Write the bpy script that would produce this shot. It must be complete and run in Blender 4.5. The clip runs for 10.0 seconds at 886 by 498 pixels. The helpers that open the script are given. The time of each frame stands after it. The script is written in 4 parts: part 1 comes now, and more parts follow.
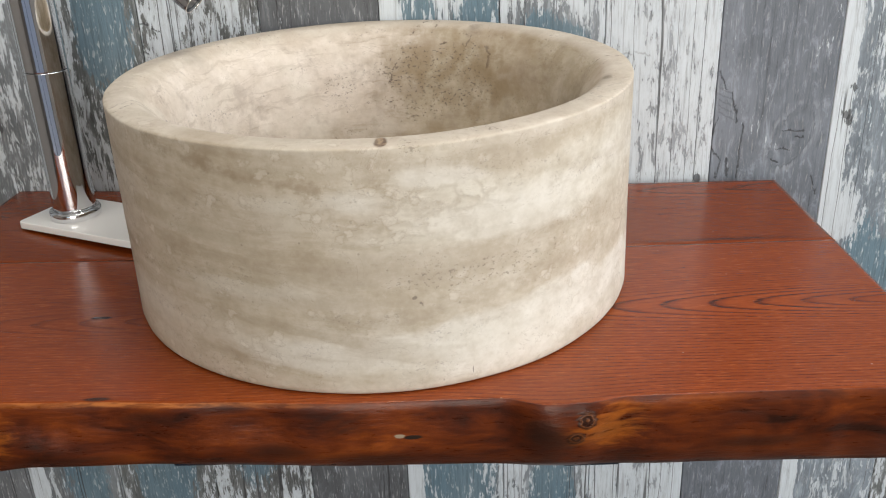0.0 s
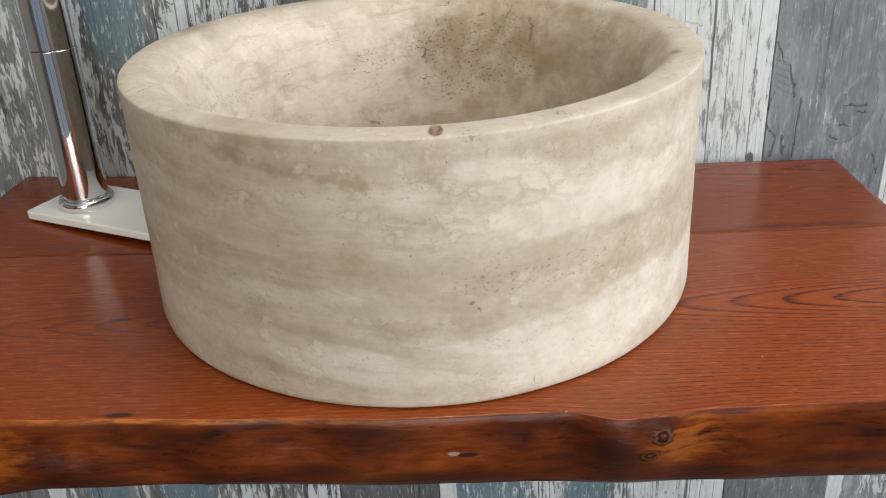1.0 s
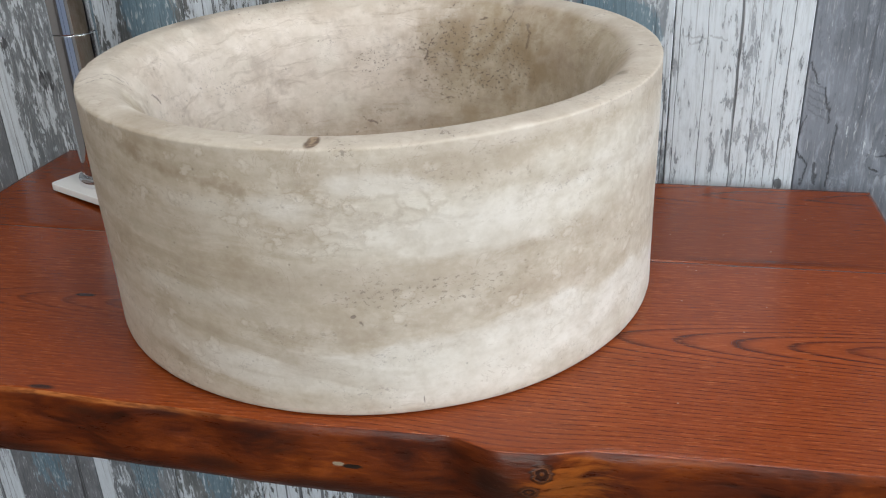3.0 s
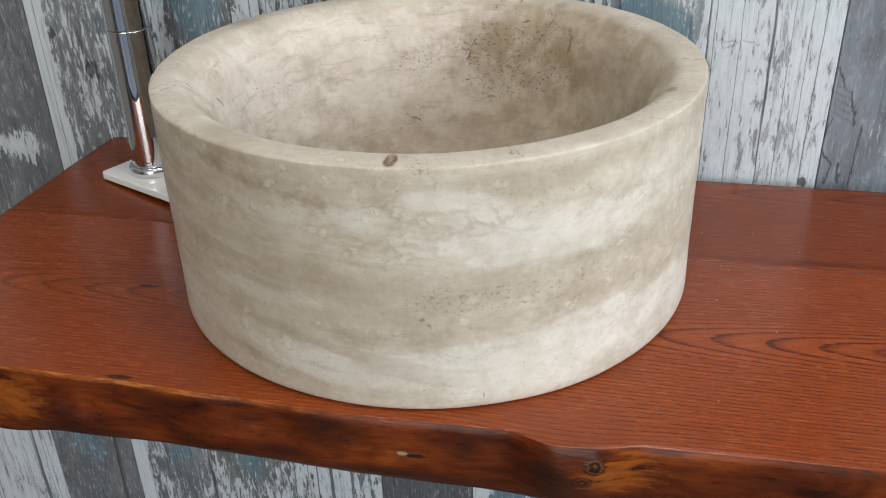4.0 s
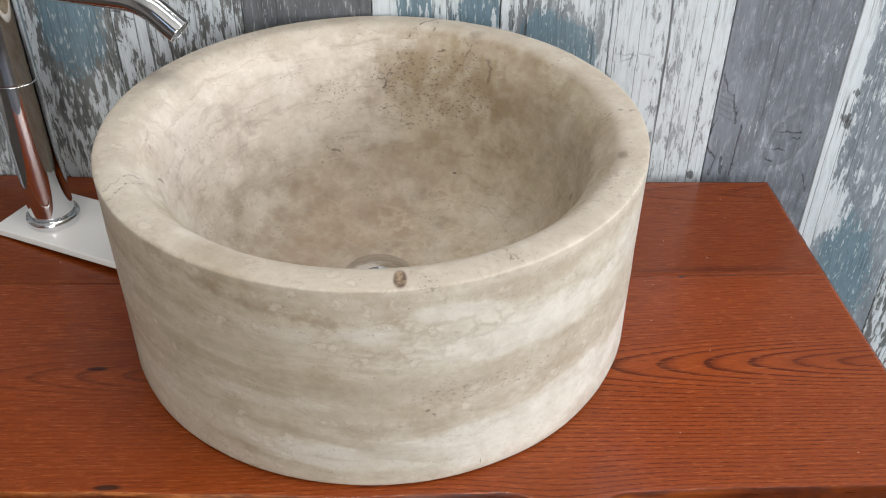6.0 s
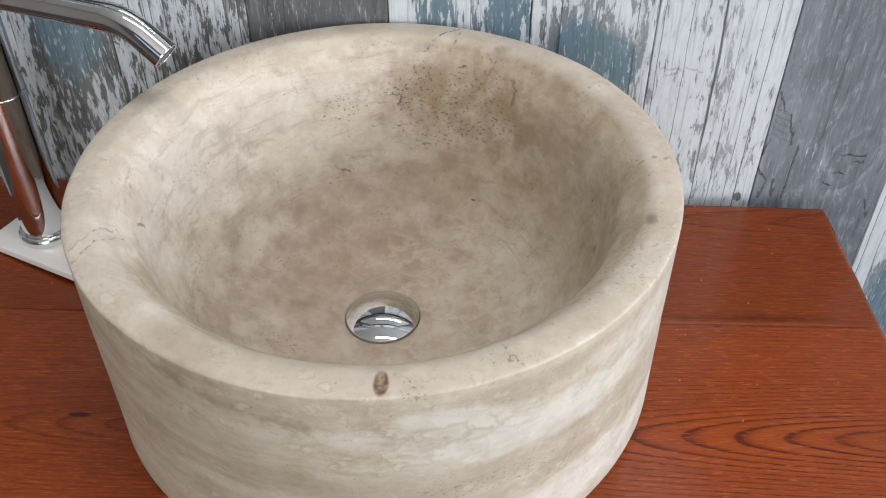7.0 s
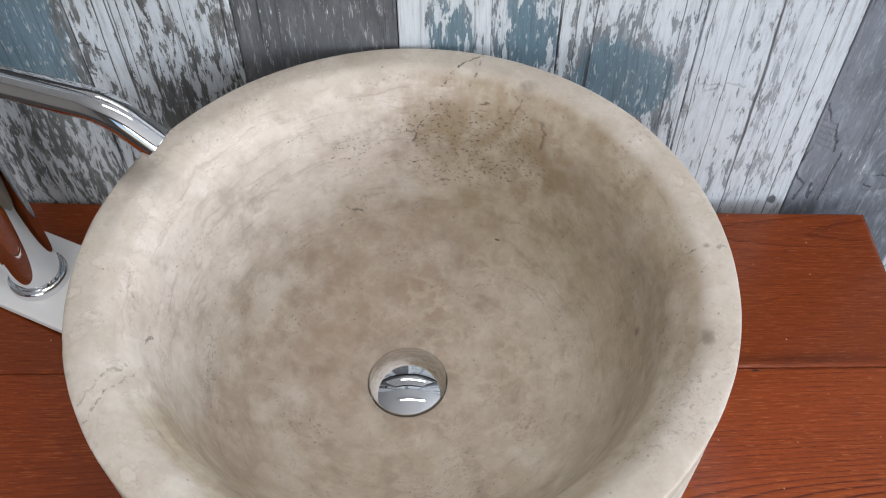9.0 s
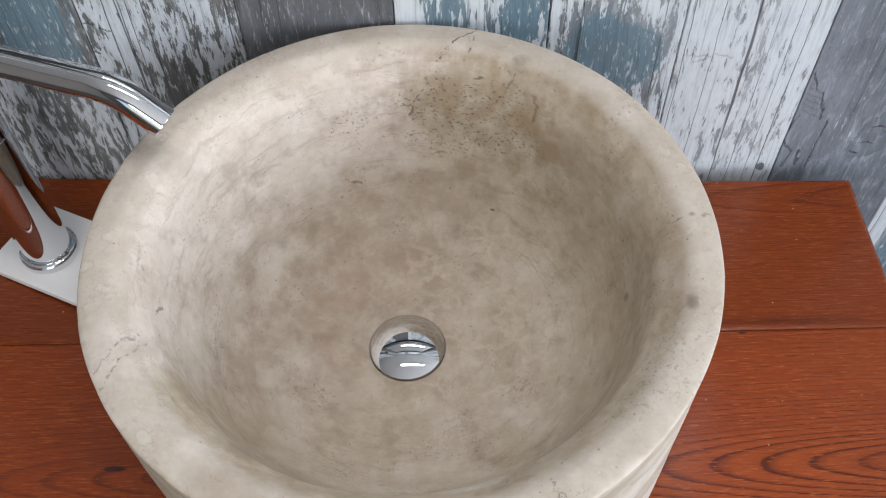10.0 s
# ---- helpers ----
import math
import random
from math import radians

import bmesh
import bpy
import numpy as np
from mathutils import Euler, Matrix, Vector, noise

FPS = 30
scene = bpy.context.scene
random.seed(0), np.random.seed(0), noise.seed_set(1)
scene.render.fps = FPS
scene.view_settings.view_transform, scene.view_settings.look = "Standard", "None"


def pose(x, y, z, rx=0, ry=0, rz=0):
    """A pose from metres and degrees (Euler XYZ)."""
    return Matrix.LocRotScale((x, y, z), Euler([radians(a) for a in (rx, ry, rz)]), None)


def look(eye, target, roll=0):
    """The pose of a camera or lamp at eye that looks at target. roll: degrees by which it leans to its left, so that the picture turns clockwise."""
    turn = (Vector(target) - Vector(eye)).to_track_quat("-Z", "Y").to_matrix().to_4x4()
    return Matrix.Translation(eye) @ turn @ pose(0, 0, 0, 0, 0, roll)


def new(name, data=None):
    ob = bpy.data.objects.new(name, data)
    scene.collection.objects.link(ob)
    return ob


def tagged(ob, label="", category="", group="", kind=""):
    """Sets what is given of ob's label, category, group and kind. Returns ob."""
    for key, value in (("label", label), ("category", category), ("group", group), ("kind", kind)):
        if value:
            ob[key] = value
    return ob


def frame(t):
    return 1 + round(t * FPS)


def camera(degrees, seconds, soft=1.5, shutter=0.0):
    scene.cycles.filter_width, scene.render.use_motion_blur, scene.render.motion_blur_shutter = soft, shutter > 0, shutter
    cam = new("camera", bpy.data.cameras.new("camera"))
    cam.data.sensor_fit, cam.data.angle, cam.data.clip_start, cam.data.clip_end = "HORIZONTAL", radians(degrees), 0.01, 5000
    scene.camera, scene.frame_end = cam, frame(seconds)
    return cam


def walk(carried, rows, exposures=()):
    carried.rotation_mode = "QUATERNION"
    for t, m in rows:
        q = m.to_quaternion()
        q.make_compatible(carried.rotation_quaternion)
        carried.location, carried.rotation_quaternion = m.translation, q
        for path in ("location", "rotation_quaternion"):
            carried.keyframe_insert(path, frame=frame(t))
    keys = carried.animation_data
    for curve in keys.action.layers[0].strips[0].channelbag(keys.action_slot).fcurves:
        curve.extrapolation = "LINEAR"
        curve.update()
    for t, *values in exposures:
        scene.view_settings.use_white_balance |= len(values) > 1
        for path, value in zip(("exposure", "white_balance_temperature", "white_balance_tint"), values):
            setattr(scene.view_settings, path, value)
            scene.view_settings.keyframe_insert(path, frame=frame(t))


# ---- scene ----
cam = camera(52.4, 10.0, soft=1.1)
PATH = [
    (0, (0.059, -0.725, 1.187), (0.033, 1.103, 0.375), -2.2),
    (0.5, (0.056, -0.705, 1.189), (0.01, 1.117, 0.364), -2.8),
    (1, (0.026, -0.661, 1.179), (-0.01, 1.138, 0.306), -2.8),
    (1.5, (0.026, -0.625, 1.183), (0.005, 1.164, 0.289), -2.5),
    (2, (0.092, -0.617, 1.187), (-0.057, 1.164, 0.289), -1.8),
    (2.2, (0.124, -0.615, 1.193), (-0.116, 1.151, 0.286), -1.6),
    (3.3, (0.182, -0.639, 1.184), (-0.222, 1.109, 0.301), -2.7),
    (3.5, (0.183, -0.641, 1.193), (-0.24, 1.092, 0.289), -2.8),
    (4, (0.142, -0.661, 1.228), (-0.217, 1.057, 0.269), -1.7),
    (4.5, (0.051, -0.674, 1.244), (-0.082, 1.068, 0.271), -1.6),
    (5, (0.007, -0.674, 1.272), (0.079, 1.063, 0.282), -0.4),
    (5.2, (0.005, -0.669, 1.286), (0.109, 1.053, 0.275), 0.6),
    (6.3, (0.031, -0.589, 1.368), (0.079, 0.988, 0.138), 0.8),
    (6.5, (0.037, -0.565, 1.375), (0.062, 0.986, 0.113), 0.9),
    (7, (0.057, -0.51, 1.382), (0.014, 1.016, 0.09), 0.0),
    (7.5, (0.065, -0.48, 1.392), (-0.017, 1.005, 0.055), -0.7),
    (8, (0.054, -0.44, 1.408), (-0.026, 0.965, -0.012), -0.6),
    (8.5, (0.032, -0.389, 1.435), (-0.023, 0.983, -0.02), -1.7),
    (9, (0.022, -0.346, 1.472), (0.022, 0.905, -0.088), -0.6),
    (9.5, (0.016, -0.344, 1.49), (0.02, 0.848, -0.116), -0.7),
    (10, (0.025, -0.359, 1.493), (0.022, 0.834, -0.113), -1.4),
]
EXPOSURES = [(0, 0.02, 6850, 11), (1, -0.02, 6950, 10), (1.5, -0.02, 6850, 10), (2.0, -0.04, 6380, 10), (2.3, -0.05, 6350, 10), (3.4, -0.18, 6350, 10), (4, -0.14, 6480, 9), (4.5, -0.04, 6700, 10), (5.2, -0.03, 6550, 10), (6.5, -0.03, 6600, 11), (7.5, -0.14, 6300, 13), (10, -0.1, 6220, 13)]
walk(cam, [(t, look(eye, target, roll)) for t, eye, target, roll in PATH], EXPOSURES)

# ---- world and light ----
# Room: planked wall at y = WALL, a wide window in the east wall, white ceiling.
WALL, COUNTER, CEIL = 0.211, 0.85, 2.55
XW, XE, YS = -2.3, 2.4, -2.6          # west, east and south faces of the room
WIN_Y0, WIN_Y1, WIN_Z0, WIN_Z1 = -2.1, -0.25, 0.8, 2.3

world = bpy.data.worlds.new("sky")
scene.world = world
world.use_nodes = True
wn = world.node_tree.nodes
sky = wn.new("ShaderNodeTexSky")
sky.sky_type = "NISHITA"
sky.sun_disc = False
sky.sun_elevation, sky.sun_rotation = radians(38), radians(150)
wn["Background"].inputs["Strength"].default_value = 0.15
world.node_tree.links.new(sky.outputs["Color"], wn["Background"].inputs["Color"])


def area(name, m, sx, sy, watts, colour):
    lamp = bpy.data.lights.new(name, "AREA")
    lamp.shape, lamp.size, lamp.size_y, lamp.energy, lamp.color = "RECTANGLE", sx, sy, watts, colour
    ob = new(name, lamp)
    ob.matrix_world = m
    return ob


area("window_daylight", look((XE - 0.01, (WIN_Y0 + WIN_Y1) / 2, 1.55), (0.0, (WIN_Y0 + WIN_Y1) / 2, 1.55)), 1.75, 1.4, 60, (0.91, 0.965, 1.0))
area("front_window_daylight", look((0.0, YS + 0.01, 1.5), (0.0, 0.0, 1.5)), 1.1, 1.3, 26, (1.0, 0.97, 0.915))
area("strip_light_glow", pose(0.2, -0.28, CEIL - 0.06), 1.1, 0.06, 10, (1.0, 0.97, 0.92))


# ---- materials ----
class Graph:
    """A small helper to write node materials as expressions."""

    def __init__(self, name):
        self.mat = bpy.data.materials.new(name)
        self.mat.use_nodes = True
        self.nodes, self.links = self.mat.node_tree.nodes, self.mat.node_tree.links
        self.bsdf = self.nodes["Principled BSDF"]
        self.pos = self.nodes.new("ShaderNodeNewGeometry").outputs["Position"]

    def feed(self, socket, value):
        if isinstance(value, bpy.types.NodeSocket):
            self.links.new(value, socket)
        elif isinstance(value, tuple) and len(value) == 3 and socket.type == "RGBA":
            socket.default_value = (*value, 1)
        else:
            socket.default_value = value

    def set(self, name, value):
        self.feed(self.bsdf.inputs[name], value)
        return self

    def math(self, op, a, b=0.0):
        n = self.nodes.new("ShaderNodeMath")
        n.operation = op
        self.feed(n.inputs[0], a)
        self.feed(n.inputs[1], b)
        return n.outputs[0]

    def add(self, a, b):
        return self.math("ADD", a, b)

    def mul(self, a, b):
        return self.math("MULTIPLY", a, b)

    def vmath(self, op, a, b=(0, 0, 0)):
        n = self.nodes.new("ShaderNodeVectorMath")
        n.operation = op
        self.feed(n.inputs[0], a)
        self.feed(n.inputs[1], b)
        return n.outputs["Value"] if op == "LENGTH" else n.outputs["Vector"]

    def xyz(self, v=None):
        n = self.nodes.new("ShaderNodeSeparateXYZ")
        self.feed(n.inputs[0], self.pos if v is None else v)
        return n.outputs[0], n.outputs[1], n.outputs[2]

    def vec(self, x, y, z):
        n = self.nodes.new("ShaderNodeCombineXYZ")
        for s, v in zip(n.inputs, (x, y, z)):
            self.feed(s, v)
        return n.outputs[0]

    def scaled(self, s, shift=(0, 0, 0), v=None):
        return self.vmath("MULTIPLY", self.vmath("ADD", self.pos if v is None else v, shift), s)

    def noise(self, v, scale=1.0, detail=4.0, rough=0.55, dist=0.0):
        n = self.nodes.new("ShaderNodeTexNoise")
        self.feed(n.inputs["Vector"], v)
        for key, value in (("Scale", scale), ("Detail", detail), ("Roughness", rough), ("Distortion", dist)):
            n.inputs[key].default_value = value
        return n.outputs["Fac"]

    def cells(self, v, scale, feature="F1"):
        n = self.nodes.new("ShaderNodeTexVoronoi")
        n.feature = feature
        self.feed(n.inputs["Vector"], v)
        n.inputs["Scale"].default_value = scale
        return n.outputs["Distance"]

    def step(self, a, lo, hi):
        n = self.nodes.new("ShaderNodeMapRange")
        n.interpolation_type = "SMOOTHSTEP"
        self.feed(n.inputs["Value"], a)
        n.inputs["From Min"].default_value, n.inputs["From Max"].default_value = (lo, hi) if lo < hi else (hi, lo)
        n.inputs["To Min"].default_value, n.inputs["To Max"].default_value = (0, 1) if lo < hi else (1, 0)
        return n.outputs["Result"]

    def ramp(self, fac, stops):
        n = self.nodes.new("ShaderNodeValToRGB")
        while len(n.color_ramp.elements) < len(stops):
            n.color_ramp.elements.new(0.5)
        for e, (at, c) in zip(n.color_ramp.elements, stops):
            e.position, e.color = at, (*c, 1)
        self.feed(n.inputs[0], fac)
        return n.outputs["Color"]

    def mix(self, fac, a, b, blend="MIX"):
        n = self.nodes.new("ShaderNodeMix")
        n.data_type, n.blend_type = "RGBA", blend
        self.feed(n.inputs["Factor"], fac)
        self.feed(n.inputs[6], a)
        self.feed(n.inputs[7], b)
        return n.outputs[2]

    def blob(self, centre, radii, wobble=None, amount=0.5, lo=0.0, hi=0.35):
        """A soft-edged patch round a place, its outline broken up by a noise."""
        d = self.vmath("LENGTH", self.vmath("DIVIDE", self.vmath("SUBTRACT", self.pos, centre), radii))
        d = self.math("SUBTRACT", 1.0, d)
        if wobble is not None:
            d = self.add(d, self.mul(self.math("SUBTRACT", wobble, 0.5), amount))
        return self.step(d, lo, hi)

    def crack(self, a, b, width, wobble, amount=0.0045, soft=2.0, at=None):
        """A thin wavering line from a to b."""
        a, b = Vector(a), Vector(b)
        ab = b - a
        rel = self.vmath("SUBTRACT", self.pos if at is None else at, tuple(a))
        dot = self.nodes.new("ShaderNodeVectorMath")
        dot.operation = "DOT_PRODUCT"
        self.feed(dot.inputs[0], rel)
        dot.inputs[1].default_value = tuple(ab / ab.length_squared)
        n = self.nodes.new("ShaderNodeClamp")
        self.feed(n.inputs["Value"], dot.outputs["Value"])
        sc = self.nodes.new("ShaderNodeVectorMath")
        sc.operation = "SCALE"
        sc.inputs[0].default_value = tuple(ab)
        self.feed(sc.inputs["Scale"], n.outputs[0])
        d = self.vmath("LENGTH", self.vmath("SUBTRACT", rel, sc.outputs["Vector"]))
        d = self.add(d, self.mul(self.math("SUBTRACT", wobble, 0.5), amount))
        return self.step(d, width * soft, width * 0.4)

    def bump(self, height, strength, distance, normal=None):
        n = self.nodes.new("ShaderNodeBump")
        n.inputs["Strength"].default_value, n.inputs["Distance"].default_value = strength, distance
        self.feed(n.inputs["Height"], height)
        if normal is not None:
            self.feed(n.inputs["Normal"], normal)
        return n.outputs[0]


RIM_LEAN, RIM_DROP = 0.0112, -0.0003      # rise of the basin's rim per metre of y, and its mean drop


def travertine():
    g = Graph("travertine")
    x, y, z = g.xyz()
    # the pattern follows the slight lean of the rim
    lean = g.mul(g.add(g.mul(y, RIM_LEAN), RIM_DROP), g.step(z, 0.92, 1.0))
    g.pos = g.vec(x, y, g.math("SUBTRACT", z, lean))
    x, y, z = g.xyz()
    big = g.noise(g.scaled((7, 7, 14)), 1, 3, 0.5)
    drift = g.noise(g.scaled((13, 13, 20), (4, 6, 9)), 1, 4, 0.55)
    mid = g.noise(g.scaled((26, 26, 52), (3, 1, 2)), 1, 5, 0.58)
    streak = g.noise(g.scaled((9, 9, 62), (1, 4, 7)), 1, 5, 0.6)
    cloud = g.noise(g.scaled((52, 52, 66), (5, 2, 1)), 1, 5, 0.6)
    fine = g.noise(g.scaled((150, 150, 190), (2, 2, 6)), 1, 4, 0.6)
    grit = g.noise(g.scaled((430, 430, 430), (7, 2, 3)), 1, 3, 0.6)
    # bedding height, bent by broad noise and dipping a little towards +x
    s = g.add(z, g.mul(g.math("SUBTRACT", big, 0.5), 0.05))
    s = g.add(s, g.mul(g.math("SUBTRACT", mid, 0.5), 0.035))
    s = g.add(s, g.mul(x, -0.03))
    light, pale, tan, buff = (0.625, 0.60, 0.562), (0.565, 0.53, 0.47), (0.445, 0.39, 0.315), (0.505, 0.455, 0.38)
    bands = g.ramp(g.math("DIVIDE", g.math("SUBTRACT", s, 0.85), 0.18),
                   [(0.0, pale), (0.13, light), (0.28, light), (0.315, buff), (0.37, tan), (0.44, buff), (0.53, tan), (0.62, pale),
                    (0.72, light), (0.80, pale), (0.86, buff), (0.93, tan), (1.0, buff)])
    # the -x half of the block is duller, in level beds
    dull = g.mul(g.step(g.add(x, g.mul(g.math("SUBTRACT", big, 0.5), 0.25)), 0.10, -0.10), 0.7)
    beds = g.noise(g.vec(g.mul(x, 8.0), g.mul(y, 8.0), g.mul(g.add(z, g.add(g.mul(x, 0.10), g.mul(g.math("SUBTRACT", big, 0.5), 0.03))), 58.0)), 1, 5, 0.58)
    bands = g.mix(dull, bands, g.ramp(g.add(g.mul(beds, 0.7), g.mul(cloud, 0.3)), [(0.34, tan), (0.45, buff), (0.56, pale), (0.68, light)]))
    inside = g.step(g.vmath("LENGTH", g.vec(x, y, 0.0)), 0.196, 0.185)
    # browner bowl stone, its ramp darkened to deepen the shade inside
    bowl = g.ramp(g.add(g.mul(streak, 0.4), g.mul(mid, 0.6)), [(0.3, (0.37, 0.305, 0.23)), (0.44, (0.435, 0.375, 0.295)), (0.56, (0.50, 0.455, 0.39)), (0.72, (0.58, 0.545, 0.49))])
    col = g.mix(g.mul(inside, 0.85), bands, bowl)
    col = g.mix(g.mul(g.step(streak, 0.48, 0.70), 0.30), col, (0.41, 0.35, 0.265))
    puffs = g.add(0.22, g.mul(inside, 0.30))         # the outer face is calmer than the bowl
    col = g.mix(g.mul(g.step(cloud, 0.48, 0.70), puffs), col, light)
    col = g.mix(g.mul(g.step(cloud, 0.50, 0.30), puffs), col, (0.42, 0.36, 0.275))
    col = g.mix(g.mul(g.step(fine, 0.50, 0.72), 0.18), col, (0.68, 0.65, 0.60))
    col = g.mix(g.mul(g.step(fine, 0.48, 0.30), 0.16), col, (0.36, 0.30, 0.22))
    # soft rounded mottles
    lump = g.noise(g.scaled((44, 44, 56), (11, 3, 8)), 1, 2, 0.45)
    col = g.mix(g.mul(g.step(lump, 0.50, 0.62), puffs), col, (0.64, 0.61, 0.555))
    col = g.mix(g.mul(g.step(lump, 0.48, 0.34), g.mul(puffs, 0.7)), col, (0.43, 0.37, 0.285))
    # rounded clots with thin darker rims
    clot = g.cells(g.vmath("ADD", g.scaled((55, 55, 62)), g.vec(g.mul(cloud, 1.6), g.mul(mid, 1.6), g.mul(fine, 0.5))), 1.0, "DISTANCE_TO_EDGE")
    lumpy = g.blob((0.0389, -0.2033, 0.9838), (0.085, 0.09, 0.034), mid, 1.5, 0.0, 0.5)
    rims = g.mul(g.step(clot, 0.16, 0.0), g.math("MAXIMUM", lumpy, g.mul(g.step(mid, 0.50, 0.62), 0.2)))
    col = g.mix(g.mul(g.mul(lumpy, g.step(clot, 0.06, 0.22)), 0.45), col, (0.66, 0.635, 0.585))
    col = g.mix(g.mul(rims, 0.26), col, (0.36, 0.305, 0.225))
    # the bowl's brown iron stain, with lit -x side and shaded depth painted in
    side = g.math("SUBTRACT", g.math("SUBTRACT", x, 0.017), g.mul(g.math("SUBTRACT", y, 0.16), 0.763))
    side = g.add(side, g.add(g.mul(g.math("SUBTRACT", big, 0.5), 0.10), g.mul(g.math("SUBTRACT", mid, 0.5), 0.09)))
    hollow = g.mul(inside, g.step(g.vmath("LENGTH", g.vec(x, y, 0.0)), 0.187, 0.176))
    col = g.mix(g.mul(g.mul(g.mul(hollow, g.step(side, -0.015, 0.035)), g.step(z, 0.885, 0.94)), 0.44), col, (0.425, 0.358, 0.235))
    # shade of the depth painted on the floor, paler towards +x
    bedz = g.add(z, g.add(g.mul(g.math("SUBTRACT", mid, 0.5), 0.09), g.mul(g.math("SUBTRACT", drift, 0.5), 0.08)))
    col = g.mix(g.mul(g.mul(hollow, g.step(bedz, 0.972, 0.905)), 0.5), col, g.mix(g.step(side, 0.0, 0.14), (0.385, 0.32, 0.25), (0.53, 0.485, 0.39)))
    # pinkish wall lightened in colour where the window light falls
    lit_pink = g.mul(g.mul(hollow, g.step(side, 0.02, -0.05)), g.step(bedz, 0.905, 0.98))
    col = g.mix(g.mul(lit_pink, 0.75), col, (0.70, 0.645, 0.60))
    # broken rings left by the turning of the bowl
    rr = g.vmath("LENGTH", g.vec(x, y, 0.0))
    turn = g.noise(g.vec(g.mul(g.math("DIVIDE", x, rr), 3.2), g.mul(g.math("DIVIDE", y, rr), 3.2), g.mul(g.add(g.add(rr, z), g.mul(mid, 0.03)), 140.0)), 1, 5, 0.65)
    rings_in = g.mul(hollow, g.step(rr, 0.035, 0.06))
    col = g.mix(g.mul(g.mul(rings_in, g.step(turn, 0.53, 0.66)), 0.30), col, (0.32, 0.25, 0.175))
    col = g.mix(g.mul(g.mul(rings_in, g.step(turn, 0.47, 0.30)), 0.10), col, (0.63, 0.585, 0.535))
    stain = g.noise(g.scaled((28, 28, 30), (8, 8, 8)), 1, 6, 0.62)
    seep = g.noise(g.scaled((70, 70, 45), (1, 3, 5)), 1, 5, 0.62)
    for c, r, k, tone in (((0.07, 0.15, 0.99), (0.17, 0.15, 0.11), 0.66, (0.305, 0.225, 0.122)), ((0.15, 0.06, 0.96), (0.10, 0.15, 0.09), 0.32, (0.40, 0.33, 0.23)),
                          ((-0.02, 0.09, 0.90), (0.16, 0.10, 0.05), 0.5, (0.40, 0.31, 0.22)), ((0.0, 0.0, 0.88), (0.17, 0.17, 0.05), 0.6, (0.42, 0.325, 0.245))):
        m = g.mul(g.blob(c, r, g.add(g.mul(mid, 0.5), g.mul(drift, 0.5)), 1.8, 0.0, 0.95), g.add(0.22, g.mul(g.step(g.add(g.mul(stain, 0.55), g.mul(seep, 0.45)), 0.43, 0.58), 0.78)))
        col = g.mix(g.mul(m, k), col, tone)
    col = g.mix(g.mul(g.step(drift, 0.52, 0.68), g.mul(puffs, 0.8)), col, (0.44, 0.37, 0.29))
    keep = g.math("SUBTRACT", 1.0, g.mul(g.mul(hollow, g.step(side, 0.0, 0.022)), 0.75))
    col = g.mix(g.mul(g.mul(g.step(drift, 0.47, 0.33), g.mul(puffs, 0.8)), keep), col, (0.66, 0.63, 0.575))
    # grey-brown smudges in the hollow
    smudge = g.noise(g.scaled((34, 34, 34), (2, 8, 5)), 1, 5, 0.6)
    col = g.mix(g.mul(g.mul(hollow, g.step(smudge, 0.52, 0.72)), 0.40), col, (0.29, 0.23, 0.165))
    col = g.mix(g.mul(g.mul(hollow, g.step(smudge, 0.47, 0.30)), 0.3), col, (0.60, 0.56, 0.50))
    # a pale broken network on the +x side of the bowl's floor
    web = g.cells(g.vmath("ADD", g.scaled((48, 48, 48), (0.4, 0.9, 0.1)), g.vec(g.mul(cloud, 1.5), g.mul(mid, 1.5), g.mul(fine, 0.8))), 1.0, "DISTANCE_TO_EDGE")
    web = g.mul(g.mul(g.step(web, 0.16, 0.0), g.step(stain, 0.40, 0.60)), g.blob((0.05, 0.03, 0.88), (0.12, 0.14, 0.06), mid, 1.0, 0.0, 0.6))
    col = g.mix(g.mul(web, 0.36), col, (0.64, 0.60, 0.51))
    # tan on the outer face's -x side, darkened in colour as it faces off the window
    warm = g.mul(g.math("SUBTRACT", 1.0, inside), g.step(g.add(x, g.mul(g.math("SUBTRACT", big, 0.5), 0.2)), 0.08, -0.11))
    col = g.mix(g.mul(g.mul(warm, g.step(z, 1.0275, 1.022)), 0.42), col, (0.42, 0.345, 0.235))
    # the rim is pinkish, clouded with brown, and paled for light from above
    edge = g.mul(g.step(z, 1.017, 1.024), g.step(rr, 0.178, 0.184))
    edge = g.mul(edge, g.step(rr, 0.2085, 0.2065))
    col = g.mix(g.mul(edge, 0.5), col, (0.575, 0.53, 0.475))
    col = g.mix(g.mul(g.mul(edge, g.step(cloud, 0.50, 0.64)), 0.5), col, (0.45, 0.385, 0.31))
    col = g.mix(g.mul(g.mul(edge, g.step(drift, 0.50, 0.34)), 0.5), col, (0.69, 0.655, 0.61))
